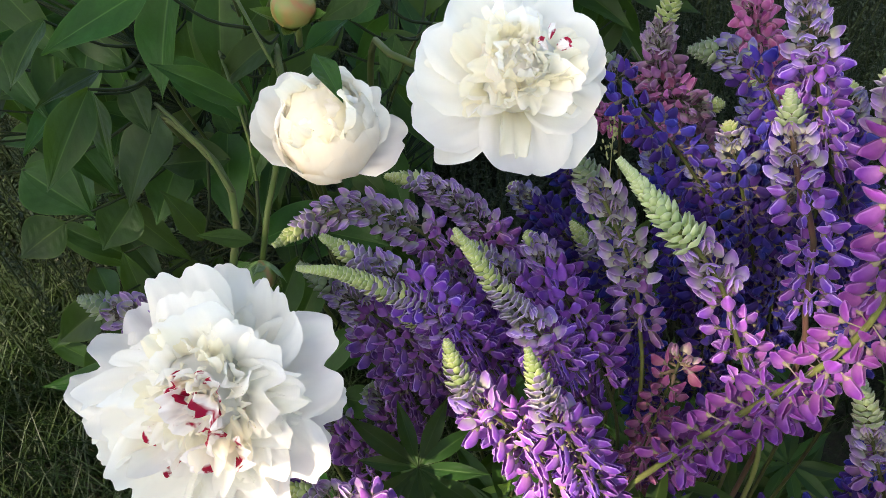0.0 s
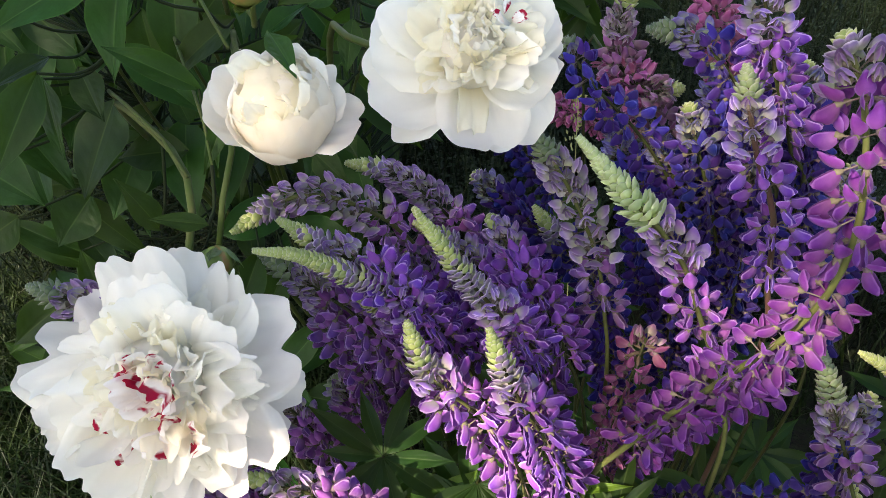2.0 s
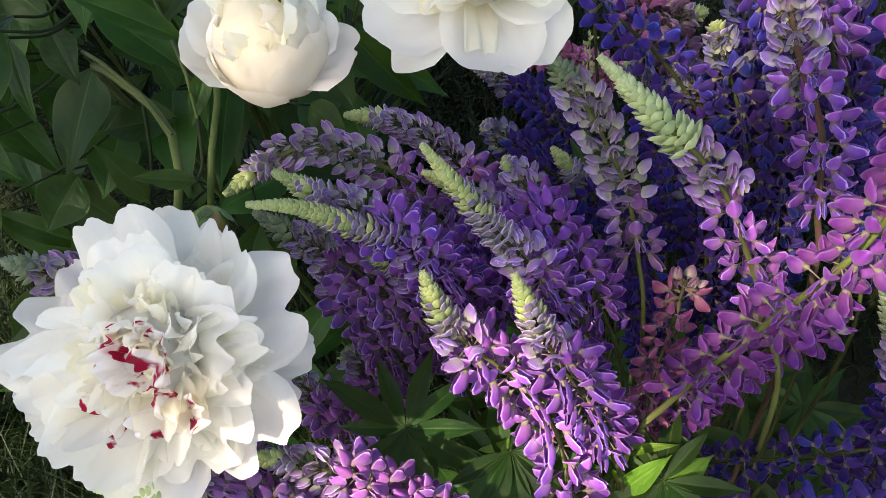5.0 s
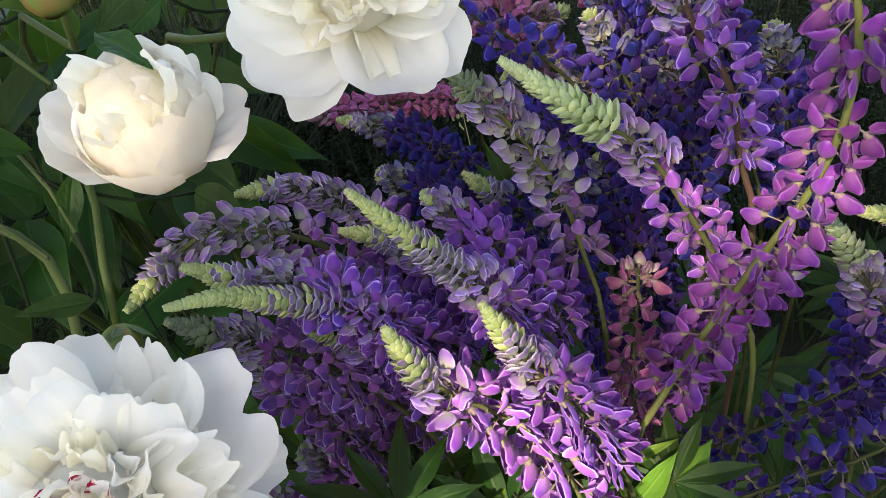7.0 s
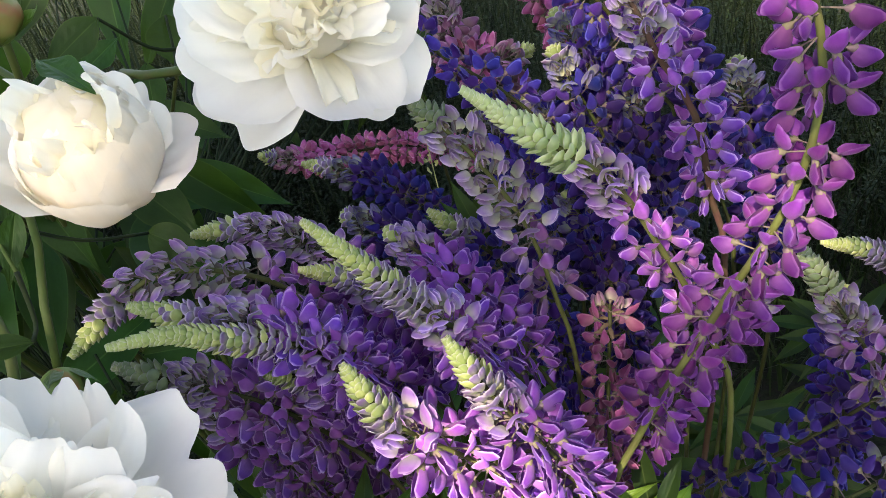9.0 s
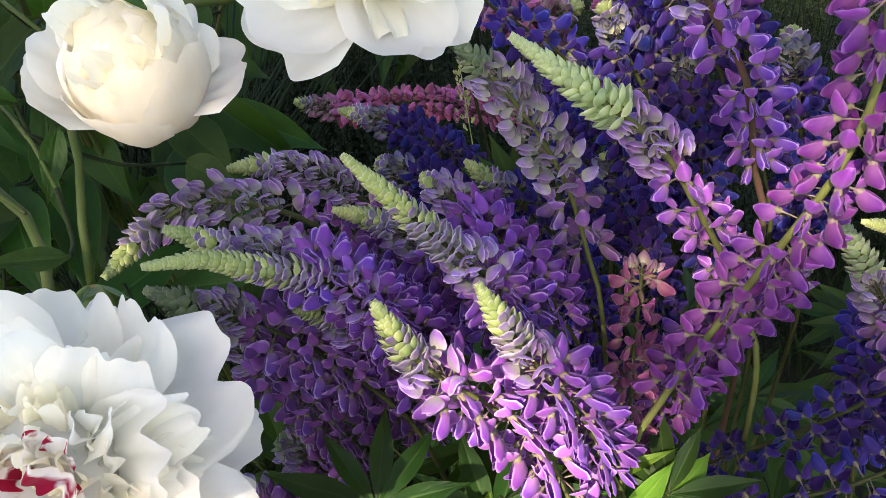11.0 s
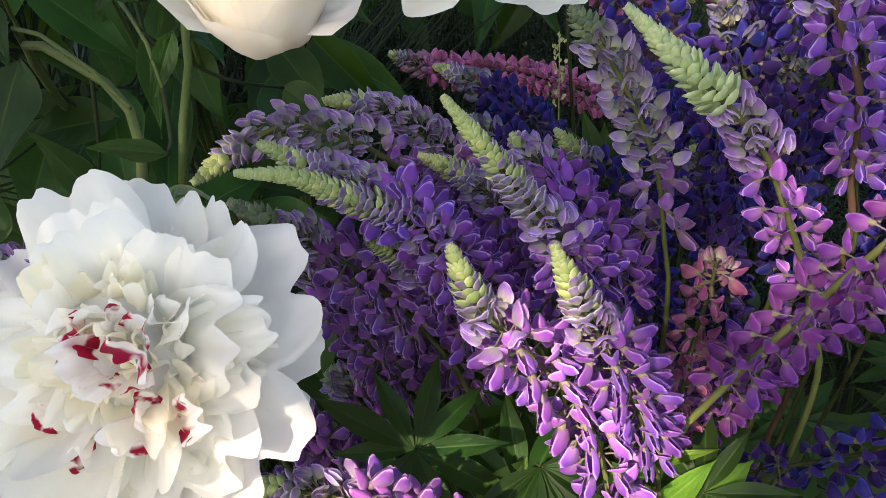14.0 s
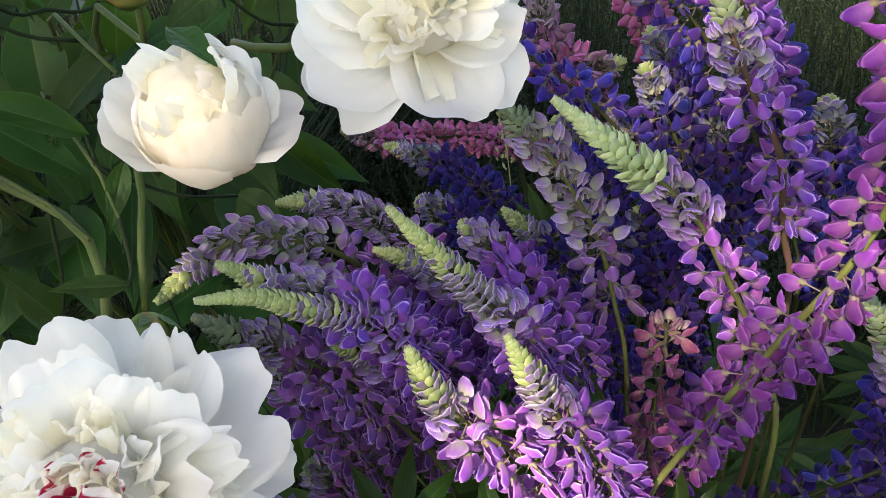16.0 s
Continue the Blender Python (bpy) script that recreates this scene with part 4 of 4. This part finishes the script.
# the big white peony with crimson-flecked heart
open_peony("white_peony", (-0.045, 0.410, 0.715), (-0.05, -0.68, 0.70),
           [(-0.050, 0.450, 0.738), (-0.050, 0.50, 0.757), (-0.058, 0.54, 0.775), (-0.085, 0.578, 0.786), (-0.145, 0.65, 0.77), (-0.15, 0.83, 0.5), (-0.08, 1.0, 0.0)],
           "large open white double peony with crimson-flecked heart", 1.01, 3, 0.030,
           [(0.010, -0.002, 0.046, 7, 0.62), (0.022, -0.034, 0.040, 3, 0.56), (-0.016, -0.030, 0.038, 2, 0.44)],
           [(13, 8, 0.002, 1.14, ("guard", "flat", "broad")), (15, 19, 0.006, 1.04, ("flat", "guard", "strap")), (17, 30, 0.010, 0.96, ("flat", "strap", "guard", "cup")),
            (18, 42, 0.015, 0.84, ("strap", "strap+", "cup", "flat")), (17, 54, 0.020, 0.72, ("strap+", "cup", "cup+", "curl")), (15, 66, 0.025, 0.62, ("strap+", "cup+", "curl+")), (12, 78, 0.030, 0.52, ("curl+", "strap+", "hook+"))],
           [(18, 6, 1.42), (50, -2, 1.10), (80, 4, 1.18), (104, 2, 1.08), (132, 0, 1.24), (160, -4, 1.02), (190, -2, 1.26), (222, 0, 1.04), (262, 0, 1.42), (290, 6, 1.16), (318, 0, 1.36), (350, -6, 1.18)])
# the second one, higher on the shrub
open_peony("white_peony", (0.146, 0.547, 0.865), (0.06, -0.66, 0.72),
           [(0.117, 0.577, 0.858), (0.088, 0.60, 0.848), (0.060, 0.62, 0.84), (0.03, 0.68, 0.82), (0.0, 0.80, 0.62), (-0.04, 1.0, 0.0)],
           "fully open creamy white double peony, broad outer petals", 0.75, 8, 0.034,
           [(0.018, 0.006, 0.050, 3, 0.26)],
           [(7, 22, 0.004, 1.04, ("flat", "strap+")), (11, 34, 0.010, 0.98, ("flat+", "cup", "strap+")), (16, 46, 0.016, 0.90, ("cup+", "strap+", "hook+", "flat")),
            (18, 58, 0.022, 0.80, ("cup+", "strap+", "hook", "curl+")), (16, 70, 0.028, 0.70, ("cup+", "hook+", "curl+", "strap")), (12, 82, 0.034, 0.56, ("curl+", "hook+", "cup"))],
           [(150, 26, 1.32), (178, 14, 1.36), (206, 8, 1.44), (214, -16, 1.40), (276, 10, 1.36), (300, 0, 1.32), (326, 10, 1.10), (350, 6, 1.08), (18, 8, 1.12), (44, 12, 1.14), (78, 8, 1.20), (112, 14, 1.26)], outer="broad")


def half_open_peony(name, centre, axis, stem_points, label):
    """A globe of incurved petals with a few outer ones that have opened flat."""
    r = random.Random(21)
    axis, centre = Vector(axis).normalized(), Vector(centre)
    whole = thing(name, stem_points[-1], label, "peony", "peony flowers")
    flower_stem(whole, [centre - axis * 0.036, *[Vector(p) for p in stem_points]])
    head = ellipsoid("flower_head", SEPAL, whole, centre - axis * 0.033, axis, (0.012, 0.012, 0.006))
    side = (Vector((1, 0, 0)) - axis * axis.x).normalized()
    other = axis.cross(side)
    for deg, radius, top, half in ((-126, 0.0340, 1.80, 0.92), (-40, 0.0328, 2.15, 0.84), (176, 0.0314, 1.95, 0.8), (8, 0.0312, 2.2, 0.80), (92, 0.0326, 2.2, 1.0),
                                   (-82, 0.0306, 2.42, 0.74), (-16, 0.0294, 2.5, 0.8), (-150, 0.0296, 2.4, 0.8), (48, 0.0296, 2.3, 0.9), (128, 0.0298, 2.3, 0.9),
                                   (-56, 0.0272, 2.75, 0.7), (-112, 0.0266, 2.8, 0.75), (24, 0.0262, 2.6, 0.8), (100, 0.0262, 2.35, 0.9), (-170, 0.0258, 2.6, 0.8)):
        away = math.cos(radians(deg)) * side + math.sin(radians(deg)) * other
        piece("petal", shell_mesh("shell_petal", CREAM, radius, top, half, deg * 0.13 + 20), head, aim(centre, away, axis))
    P = CREAM_PETALS
    low = centre - axis * 0.020
    ring_of_petals(head, low, axis, INNER_PETALS["cup"], 7, 60, 0.012, 0.022, 0.72, r, spread=8)
    ring_of_petals(head, low, axis, P["hook"], 4, 64, 0.010, 0.012, 0.92, r, spread=8)
    heart_core(head, centre + axis * 0.009, axis, 0.0240, YOLK)
    for deg, raised, size, k in ((150, 36, 0.84, 0), (180, 26, 0.84, 3), (26, 30, 0.70, 1), (-10, 20, 0.78, 4), (66, 58, 0.86, 0), (102, 60, 0.90, 1)):
        loose_petal(head, centre - axis * 0.024, axis, deg, raised, size, P["broad"][k])
    return whole


p2 = half_open_peony("cream_peony", (0.027, 0.513, 0.849), (0.04, -0.50, 0.86),
                     [(0.022, 0.545, 0.802), (0.0, 0.58, 0.80), (-0.029, 0.616, 0.825), (-0.06, 0.72, 0.78), (-0.09, 0.86, 0.5), (-0.06, 1.02, 0.0)],
                     "half-open globe-shaped cream peony, outer petals spread")
sep = blade("sepal", 0.05, 0.016, PEONY_LEAF, 4, droop=0.12, cup=0.3)
piece("sepal", sep, p2, aim((0.020, 0.539, 0.888), (0.024, -0.045, -0.004), (0, -0.3, 1)))

# ---- peony buds ----
def peony_bud(centre, axis, radius, stem_points, label):
    centre, axis = Vector(centre), Vector(axis).normalized()
    whole = thing("peony_bud", stem_points[-1], label, "flower bud", "peony buds")
    flower_stem(whole, [centre - axis * radius * 0.9, *[Vector(p) for p in stem_points]], 0.0022)
    ball = ellipsoid("bud_ball", BUD_SKIN, whole, centre, axis, (radius, radius, radius * 0.95), ring=20, rows=14, ridge=0.03)
    r = random.Random(int(radius * 1e4))
    for k in range(5):
        a = 2 * math.pi * k / 5
        side = axis.orthogonal().normalized()
        away = Matrix.Rotation(a, 3, axis) @ side
        piece("sepal", blade("sepal", radius * 1.9, radius * 0.9, SEPAL, k, droop=-0.5, cup=0.5), whole,
              aim(centre - axis * radius * 0.95 + away * radius * 0.15, away + axis * 0.3, -away * 0.3 + axis))
    return whole


peony_bud((0.003, 0.568, 0.907), (0.0, -0.5, 0.8), 0.0145, [(-0.002, 0.578, 0.876), (-0.01, 0.62, 0.86), (-0.05, 0.68, 0.85), (-0.08, 0.86, 0.5), (-0.05, 1.03, 0.0)],
          "round green peony bud tinged red, still closed")
peony_bud((-0.030, 0.486, 0.747), (0.0, -0.75, -0.5), 0.0115, [(-0.027, 0.512, 0.776), (-0.021, 0.535, 0.80), (-0.022, 0.557, 0.817), (-0.029, 0.616, 0.828), (-0.06, 0.74, 0.74), (-0.07, 1.0, 0.0)],
          "green and apricot peony bud behind the white flower")


# ---- lupin leaves ----
LEAFLETS = [blade("leaflet", 0.06, 0.015, LUPIN_LEAF, 40 + s, droop=d, cup=0.45, nu=7, nv=12, fat=0.75, wave=0.02) for s, d in enumerate((0.1, 0.22, 0.32))]


def lupin_leaf(hub, face, size, count, seed, turn=0.0, arc=2 * math.pi, label="green palmate lupin leaf with narrow leaflets"):
    """A palmate leaf: narrow leaflets spread from one hub, on a long stalk."""
    r = random.Random(seed)
    hub, face = Vector(hub), Vector(face).normalized()
    foot = Vector((CROWN.x + 0.4 * (hub.x - CROWN.x), CROWN.y + 0.4 * (hub.y - CROWN.y), 0))
    whole = thing("lupin_leaf", foot, label, "leaf", "lupin leaves")
    rod("leaf_stalk", [hub - face * 0.001, hub - face * 0.03 + Vector((0.01, 0.02, -0.03)), hub.lerp(foot, 0.5), foot], 0.0012, STEM_SHADED, whole, 0.0024, ring=6)
    side = (Vector((1, 0, 0)) - face * face.x).normalized()
    other = face.cross(side)
    for k in range(count):
        a = turn + arc * (k + r.uniform(-0.15, 0.15)) / count
        away = math.cos(a) * side + math.sin(a) * other
        ahead = away + face * r.uniform(0.02, 0.3)
        piece("leaflet", r.choice(LEAFLETS), whole, aim(hub + away * 0.001, ahead, face + away * -0.2, size * r.uniform(0.8, 1.12)))
    return whole


lupin_leaf((0.074, 0.439, 0.591), (0.05, -0.55, 0.8), 1.05, 10, 1)
lupin_leaf((0.252, 0.425, 0.530), (-0.25, -0.45, 0.85), 1.0, 9, 2, 0.6)
lupin_leaf((0.150, 0.500, 0.545), (0.2, -0.6, 0.75), 1.1, 9, 4, 0.3)
lupin_leaf((0.139, 0.440, 0.530), (-0.1, -0.4, 0.9), 1.1, 10, 5, 0.9)
lupin_leaf((0.230, 0.600, 0.655), (-0.1, -0.7, 0.5), 0.9, 6, 6, 0.9, 1.6)
lupin_leaf((0.060, 0.450, 0.510), (0.1, -0.5, 0.85), 1.2, 10, 7)
lupin_leaf((0.145, 0.420, 0.585), (0.1, -0.45, 0.9), 0.95, 8, 9, 3.6, 3.2)
lupin_leaf((0.285, 0.520, 0.455), (0.1, -0.45, 0.85), 1.2, 10, 11, 0.5)
rr = random.Random(77)
for k in range(14):
    lupin_leaf((rr.uniform(0.02, 0.36), rr.uniform(0.42, 0.9), rr.uniform(0.18, 0.36)), (rr.uniform(-0.4, 0.4), -0.35, 0.85), rr.uniform(1.0, 1.5), 9, 100 + k, rr.uniform(0, 6),
               label="dark green lupin leaf low in the clump")


for k in range(12):
    lupin_leaf((rr.uniform(0.27, 0.52), rr.uniform(0.44, 0.78), rr.uniform(0.22, 0.38)), (rr.uniform(-0.4, 0.4), -0.35, 0.85), rr.uniform(1.0, 1.5), 9, 300 + k, rr.uniform(0, 6),
               label="dark green lupin leaf low in the clump")


for k in range(4):
    lupin_leaf((rr.uniform(0.46, 0.95), rr.uniform(0.42, 0.95), rr.uniform(0.10, 0.24)), (rr.uniform(-0.4, 0.4), -0.35, 0.85), rr.uniform(1.1, 1.6), 9, 200 + k, rr.uniform(0, 6),
               label="dark green lupin leaf low in the clump")


# ---- a leafy shoot at the foot of the lupins, and a grass in flower ----
# bright green leaf whose base colour is raised to look backlit by sun
SUNLIT_LEAF = leaf_material("sunlit_leaf", (0.075, 0.17, 0.018), (0.12, 0.25, 0.03), (0.22, 0.32, 0.07), rough=0.5, share=0.4, gloss=0.25)
BROAD = [blade("leaf", 0.06, 0.028, SUNLIT_LEAF, 60 + s, droop=dr, cup=0.3, fat=0.35) for s, dr in enumerate((0.1, 0.25))]


def shoot(foot, leaves):
    """A soft stem with a few broad, pointed leaves in the sunlit colour."""
    whole = thing("leafy_shoot", foot, "green leafy shoot at the foot of the lupins, coloured as sunlit", "plant")
    top = Vector(leaves[0][0]) + Vector((0, 0.01, -0.02))
    rod("stem", [top, top.lerp(Vector(foot), 0.5) + Vector((0.01, 0, 0)), foot], 0.0014, STEM_SHADED, whole, 0.0024, ring=6)
    for n, (base, tip, width) in enumerate(leaves):
        base, tip = Vector(base), Vector(tip)
        f = (tip - base).length / 0.06
        piece("leaf", BROAD[n % 2], whole, aim(base, tip - base, (0.1, -0.5, 0.85)) @ Matrix.Diagonal((f, width / 0.028, f, 1)))
        rod("leaf_stalk", [base, base.lerp(top, 0.6) + Vector((0, 0, -0.004)), top], 0.0009, STEM_SHADED, whole, 0.0012, ring=5, n=6)


shoot((0.15, 0.46, 0.0), [((0.113, 0.445, 0.506), (0.143, 0.452, 0.552), 0.031),
       ((0.100, 0.444, 0.504), (0.091, 0.451, 0.522), 0.020),
       ((0.137, 0.438, 0.503), (0.161, 0.445, 0.524), 0.022)])
shoot((0.25, 0.44, 0.0), [((0.221, 0.427, 0.514), (0.251, 0.417, 0.569), 0.018),
       ((0.240, 0.425, 0.506), (0.287, 0.432, 0.544), 0.032),
       ((0.222, 0.440, 0.510), (0.235, 0.440, 0.541), 0.016),
       ((0.220, 0.451, 0.531), (0.260, 0.435, 0.560), 0.009)])

PALE_SEED = stem_material("grass_flower_head", (0.42, 0.44, 0.16), (0.50, 0.47, 0.24))
panicle = thing("flowering_grass", (0.27, 0.87, 0.0), "pale green meadow grass in flower", "grass")
rod("stalk", [(0.256, 0.845, 0.672), (0.258, 0.850, 0.60), (0.264, 0.86, 0.35), (0.27, 0.87, 0.0)], 0.0005, PALE_SEED, panicle, 0.0012, ring=5)
rg = random.Random(12)
SEED = bud_mesh("spikelet", PALE_SEED, 3)
for k in range(46):
    f = k / 45
    away = Vector((rg.uniform(-1, 1), rg.uniform(-1, 1), rg.uniform(0.2, 0.9))).normalized()
    at = Vector((0.256, 0.845, 0.672 - 0.075 * f)) + away * rg.uniform(0.001, 0.004 + 0.010 * f)
    piece("spikelet", SEED, panicle, aim(at, away + Vector((0, 0, 0.4)), (1, 0, 0), rg.uniform(0.35, 0.6)))


# ---- ground, grass and herbs ----
ground_mesh = bpy.data.meshes.new("ground")
bm = bmesh.new()
bmesh.ops.create_grid(bm, x_segments=60, y_segments=60, size=1.0)
for v in bm.verts:
    d = 2.2 * (abs(v.co.x) ** 3 * math.copysign(1, v.co.x)) * 300, 2.2 * (abs(v.co.y) ** 3 * math.copysign(1, v.co.y)) * 300
    v.co.x, v.co.y = v.co.x * 2 + d[0], v.co.y * 2 + 0.6 + d[1]
    v.co.z = 0.03 * noise.noise((v.co.x * 2.3, v.co.y * 2.3, 0)) - 0.03
bm.to_mesh(ground_mesh)
bm.free()
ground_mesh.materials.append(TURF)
tagged(new("ground", smooth(ground_mesh)), "dark turf and soil under the flower bed", "ground", kind="structure")


def tufts(name, count, seed, x, y, height, width, material, label, lean=0.5, away=None):
    """Grass blades as one mesh: bent strips of three joints."""
    r = np.random.default_rng(seed)
    verts, faces = [], []
    for k in range(count):
        px, py = r.uniform(*x), r.uniform(*y)
        if away and away(px, py):
            continue
        h, w, a, b = r.uniform(*height), r.uniform(*width), r.uniform(0, 6.28), r.uniform(0, 6.28)
        lx, ly = lean * h * math.cos(a) * r.uniform(0.3, 1.2), lean * h * math.sin(a) * r.uniform(0.3, 1.2)
        first = len(verts)
        for s in (0, 0.35, 0.7, 1.0):
            half = 0.5 * w * (1 - s ** 2.2 * 0.92)
            cx, cy, cz = px + lx * s * s, py + ly * s * s, h * s * (1 - 0.28 * s * lean) - 0.02
            verts += [(cx - half * math.cos(b), cy - half * math.sin(b), cz), (cx + half * math.cos(b), cy + half * math.sin(b), cz)]
        faces += [(first + 2 * q, first + 2 * q + 1, first + 2 * q + 3, first + 2 * q + 2) for q in range(3)]
    me = mesh_of(name, verts, faces, [material])
    return tagged(new(name, me), label, "grass", kind="stuff")


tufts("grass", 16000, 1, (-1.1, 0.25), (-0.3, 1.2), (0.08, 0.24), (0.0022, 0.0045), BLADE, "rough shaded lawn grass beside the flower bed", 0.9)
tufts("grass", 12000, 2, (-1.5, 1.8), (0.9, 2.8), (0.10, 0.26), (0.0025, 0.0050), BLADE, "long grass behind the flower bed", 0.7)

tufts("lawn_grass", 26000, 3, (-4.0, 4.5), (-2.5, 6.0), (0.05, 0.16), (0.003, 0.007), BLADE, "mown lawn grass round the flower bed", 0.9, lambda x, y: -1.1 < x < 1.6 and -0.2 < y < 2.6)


def herbs(name, count, seed, x, y, height, label):
    """Low herbs as one mesh: upright wiry stems set with small paired leaves."""
    r = np.random.default_rng(seed)
    verts, faces = [], []
    for k in range(count):
        px, py, h = r.uniform(*x), r.uniform(*y), r.uniform(*height)
        lx, ly = r.uniform(-0.1, 0.1), r.uniform(-0.12, 0.05)
        first = len(verts)
        for s in (0, 0.5, 1):
            for q in range(3):
                verts.append((px + lx * s * s + 0.0012 * math.cos(q * 2.1), py + ly * s * s + 0.0012 * math.sin(q * 2.1), h * s))
        faces += tube_faces(3, 3, first)
        for s in np.arange(0.35, 1.0, 0.028):
            a = r.uniform(0, 6.28)
            for side in (0, math.pi):
                ca, sa, L = math.cos(a + side), math.sin(a + side), r.uniform(0.008, 0.016) * (1.25 - 0.6 * s)
                cx, cy, cz = px + lx * s * s, py + ly * s * s, h * s
                first = len(verts)
                verts += [(cx, cy, cz), (cx + 0.5 * L * ca - 0.22 * L * sa, cy + 0.5 * L * sa + 0.22 * L * ca, cz + 0.3 * L),
                          (cx + L * ca, cy + L * sa, cz + 0.35 * L), (cx + 0.5 * L * ca + 0.22 * L * sa, cy + 0.5 * L * sa - 0.22 * L * ca, cz + 0.3 * L)]
                faces.append((first, first + 1, first + 2, first + 3))
    return tagged(new(name, mesh_of(name, verts, faces, [HERB])), label, "herbs", kind="stuff")


# this first patch is added to block the sky on the lupins' right
herbs("herbs", 1400, 11, (0.62, 1.30), (0.0, 0.60), (0.60, 0.95), "tall small-leaved herbs added to keep sky light off the lupins")
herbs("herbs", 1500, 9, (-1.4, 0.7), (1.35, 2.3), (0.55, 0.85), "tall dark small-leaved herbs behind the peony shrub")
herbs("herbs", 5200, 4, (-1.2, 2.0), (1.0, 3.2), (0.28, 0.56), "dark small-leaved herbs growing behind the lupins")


# ---- an unseen tree, added so that its leaves dapple the bed ----
BARK = stem_material("bark", (0.10, 0.075, 0.05), (0.05, 0.04, 0.03), rough=0.9)
TREE_LEAF = blade_material("tree_leaf", (0.03, 0.075, 0.016), (0.06, 0.12, 0.025), (0.07, 0.12, 0.03))
crown_at = Vector((0.15, 0.55, 0.7)) + SUN_TO * 5.0 + Vector((-0.20, 0.15, 0.0))
tree = thing("tree", (crown_at.x - 0.4, crown_at.y + 0.4, 0), "unseen leafy tree added to shade part of the bed", "tree")
foot = Vector((crown_at.x - 0.4, crown_at.y + 0.4, 0))
core = crown_at + Vector((-0.55, 0.32, 0))
rod("trunk", [foot, foot + Vector((0.03, 0.02, 1.2)), core + Vector((0, 0, -0.6)), core + Vector((0.05, 0, 0.9))], 0.11, BARK, tree, 0.03, ring=12, knots=0.2)
rt = random.Random(57)
clumps = []
for k in range(26):
    a, b = rt.uniform(0, 6.28), rt.uniform(-0.9, 1.2)
    tip = crown_at + Vector((math.cos(a) * math.cos(b), math.sin(a) * math.cos(b), 0.8 * math.sin(b))) * rt.uniform(0.5, 1.3)
    start = crown_at + Vector((0, 0, rt.uniform(-0.6, 0.6)))
    root = core + Vector((0, 0, start.z - crown_at.z))
    rod("limb", [root, root.lerp(tip, 0.5) + Vector((0, 0, 0.1)), tip], 0.022, BARK, tree, 0.006, ring=6)
    clumps += [start.lerp(tip, f) for f in (0.6, 0.85, 1.0)]
# extra limbs aimed to shade the lower right and the white peonies
for tip in (Vector((0.36, -0.20, -0.18)), Vector((0.44, -0.15, -0.10)), Vector((0.52, -0.22, -0.22)), Vector((0.66, -0.10, -0.40)), Vector((0.72, -0.20, -0.24)), Vector((0.60, -0.30, -0.42)), Vector((0.0, -0.29, 0.02)), Vector((-0.05, -0.18, 0.05)), Vector((0.06, -0.36, -0.04)), Vector((0.2, -0.18, 0.16)), Vector((-0.06, -0.30, -0.06))):
    rod("limb", [core, core.lerp(crown_at + tip, 0.5) + Vector((0, 0, 0.35)), crown_at + tip], 0.020, BARK, tree, 0.006, ring=6)
    clumps += [crown_at + tip] * 2
# gaps left among the leaves to put sun on chosen spots: a place in the bed and the gap's radius
SUN_GAPS = [((0.172, 0.420, 0.645), 0.034), ((0.190, 0.408, 0.612), 0.036), ((-0.034, 0.541, 0.733), 0.020), ((0.124, 0.446, 0.532), 0.035), ((0.242, 0.420, 0.542), 0.014),
        ((0.309, 0.480, 0.708), 0.02), ((0.289, 0.475, 0.675), 0.025), 
        ((-0.100, 0.330, 0.610), 0.03), ((0.348, 0.576, 0.842), 0.026), ((0.346, 0.426, 0.858), 0.02), ((0.355, 0.462, 0.705), 0.03), ((0.30, 0.60, 0.80), 0.03), ((0.177, 0.460, 0.681), 0.018), ((-0.30, 0.25, 0.1), 0.12), ((0.036, 0.492, 0.838), 0.010), ((0.014, 0.374, 0.676), 0.013)]
verts, faces = [], []
for c in clumps:
    for k in range(70):
        p = c + Vector((rt.gauss(0, 0.17), rt.gauss(0, 0.17), rt.gauss(0, 0.13)))
        u = Vector((rt.uniform(-1, 1), rt.uniform(-1, 1), rt.uniform(-0.7, 0.4))).normalized()
        w = u.cross(Vector((rt.uniform(-0.5, 0.5), rt.uniform(-0.5, 0.5), 1))).normalized()
        size, first = rt.uniform(0.05, 0.09), len(verts)
        if any((p + u * size * 0.5 - Vector(g)).cross(SUN_TO).length < wide + size * 0.25 for g, wide in SUN_GAPS):
            continue
        verts += [p, p + u * size * 0.5 + w * size * 0.30, p + u * size, p + u * size * 0.5 - w * size * 0.30]
        faces.append((first, first + 1, first + 2, first + 3))
crown = piece("crown", mesh_of("crown", [v - foot for v in verts], faces, [TREE_LEAF]), tree, Matrix.Translation(foot))
tagged(crown, kind="stuff")
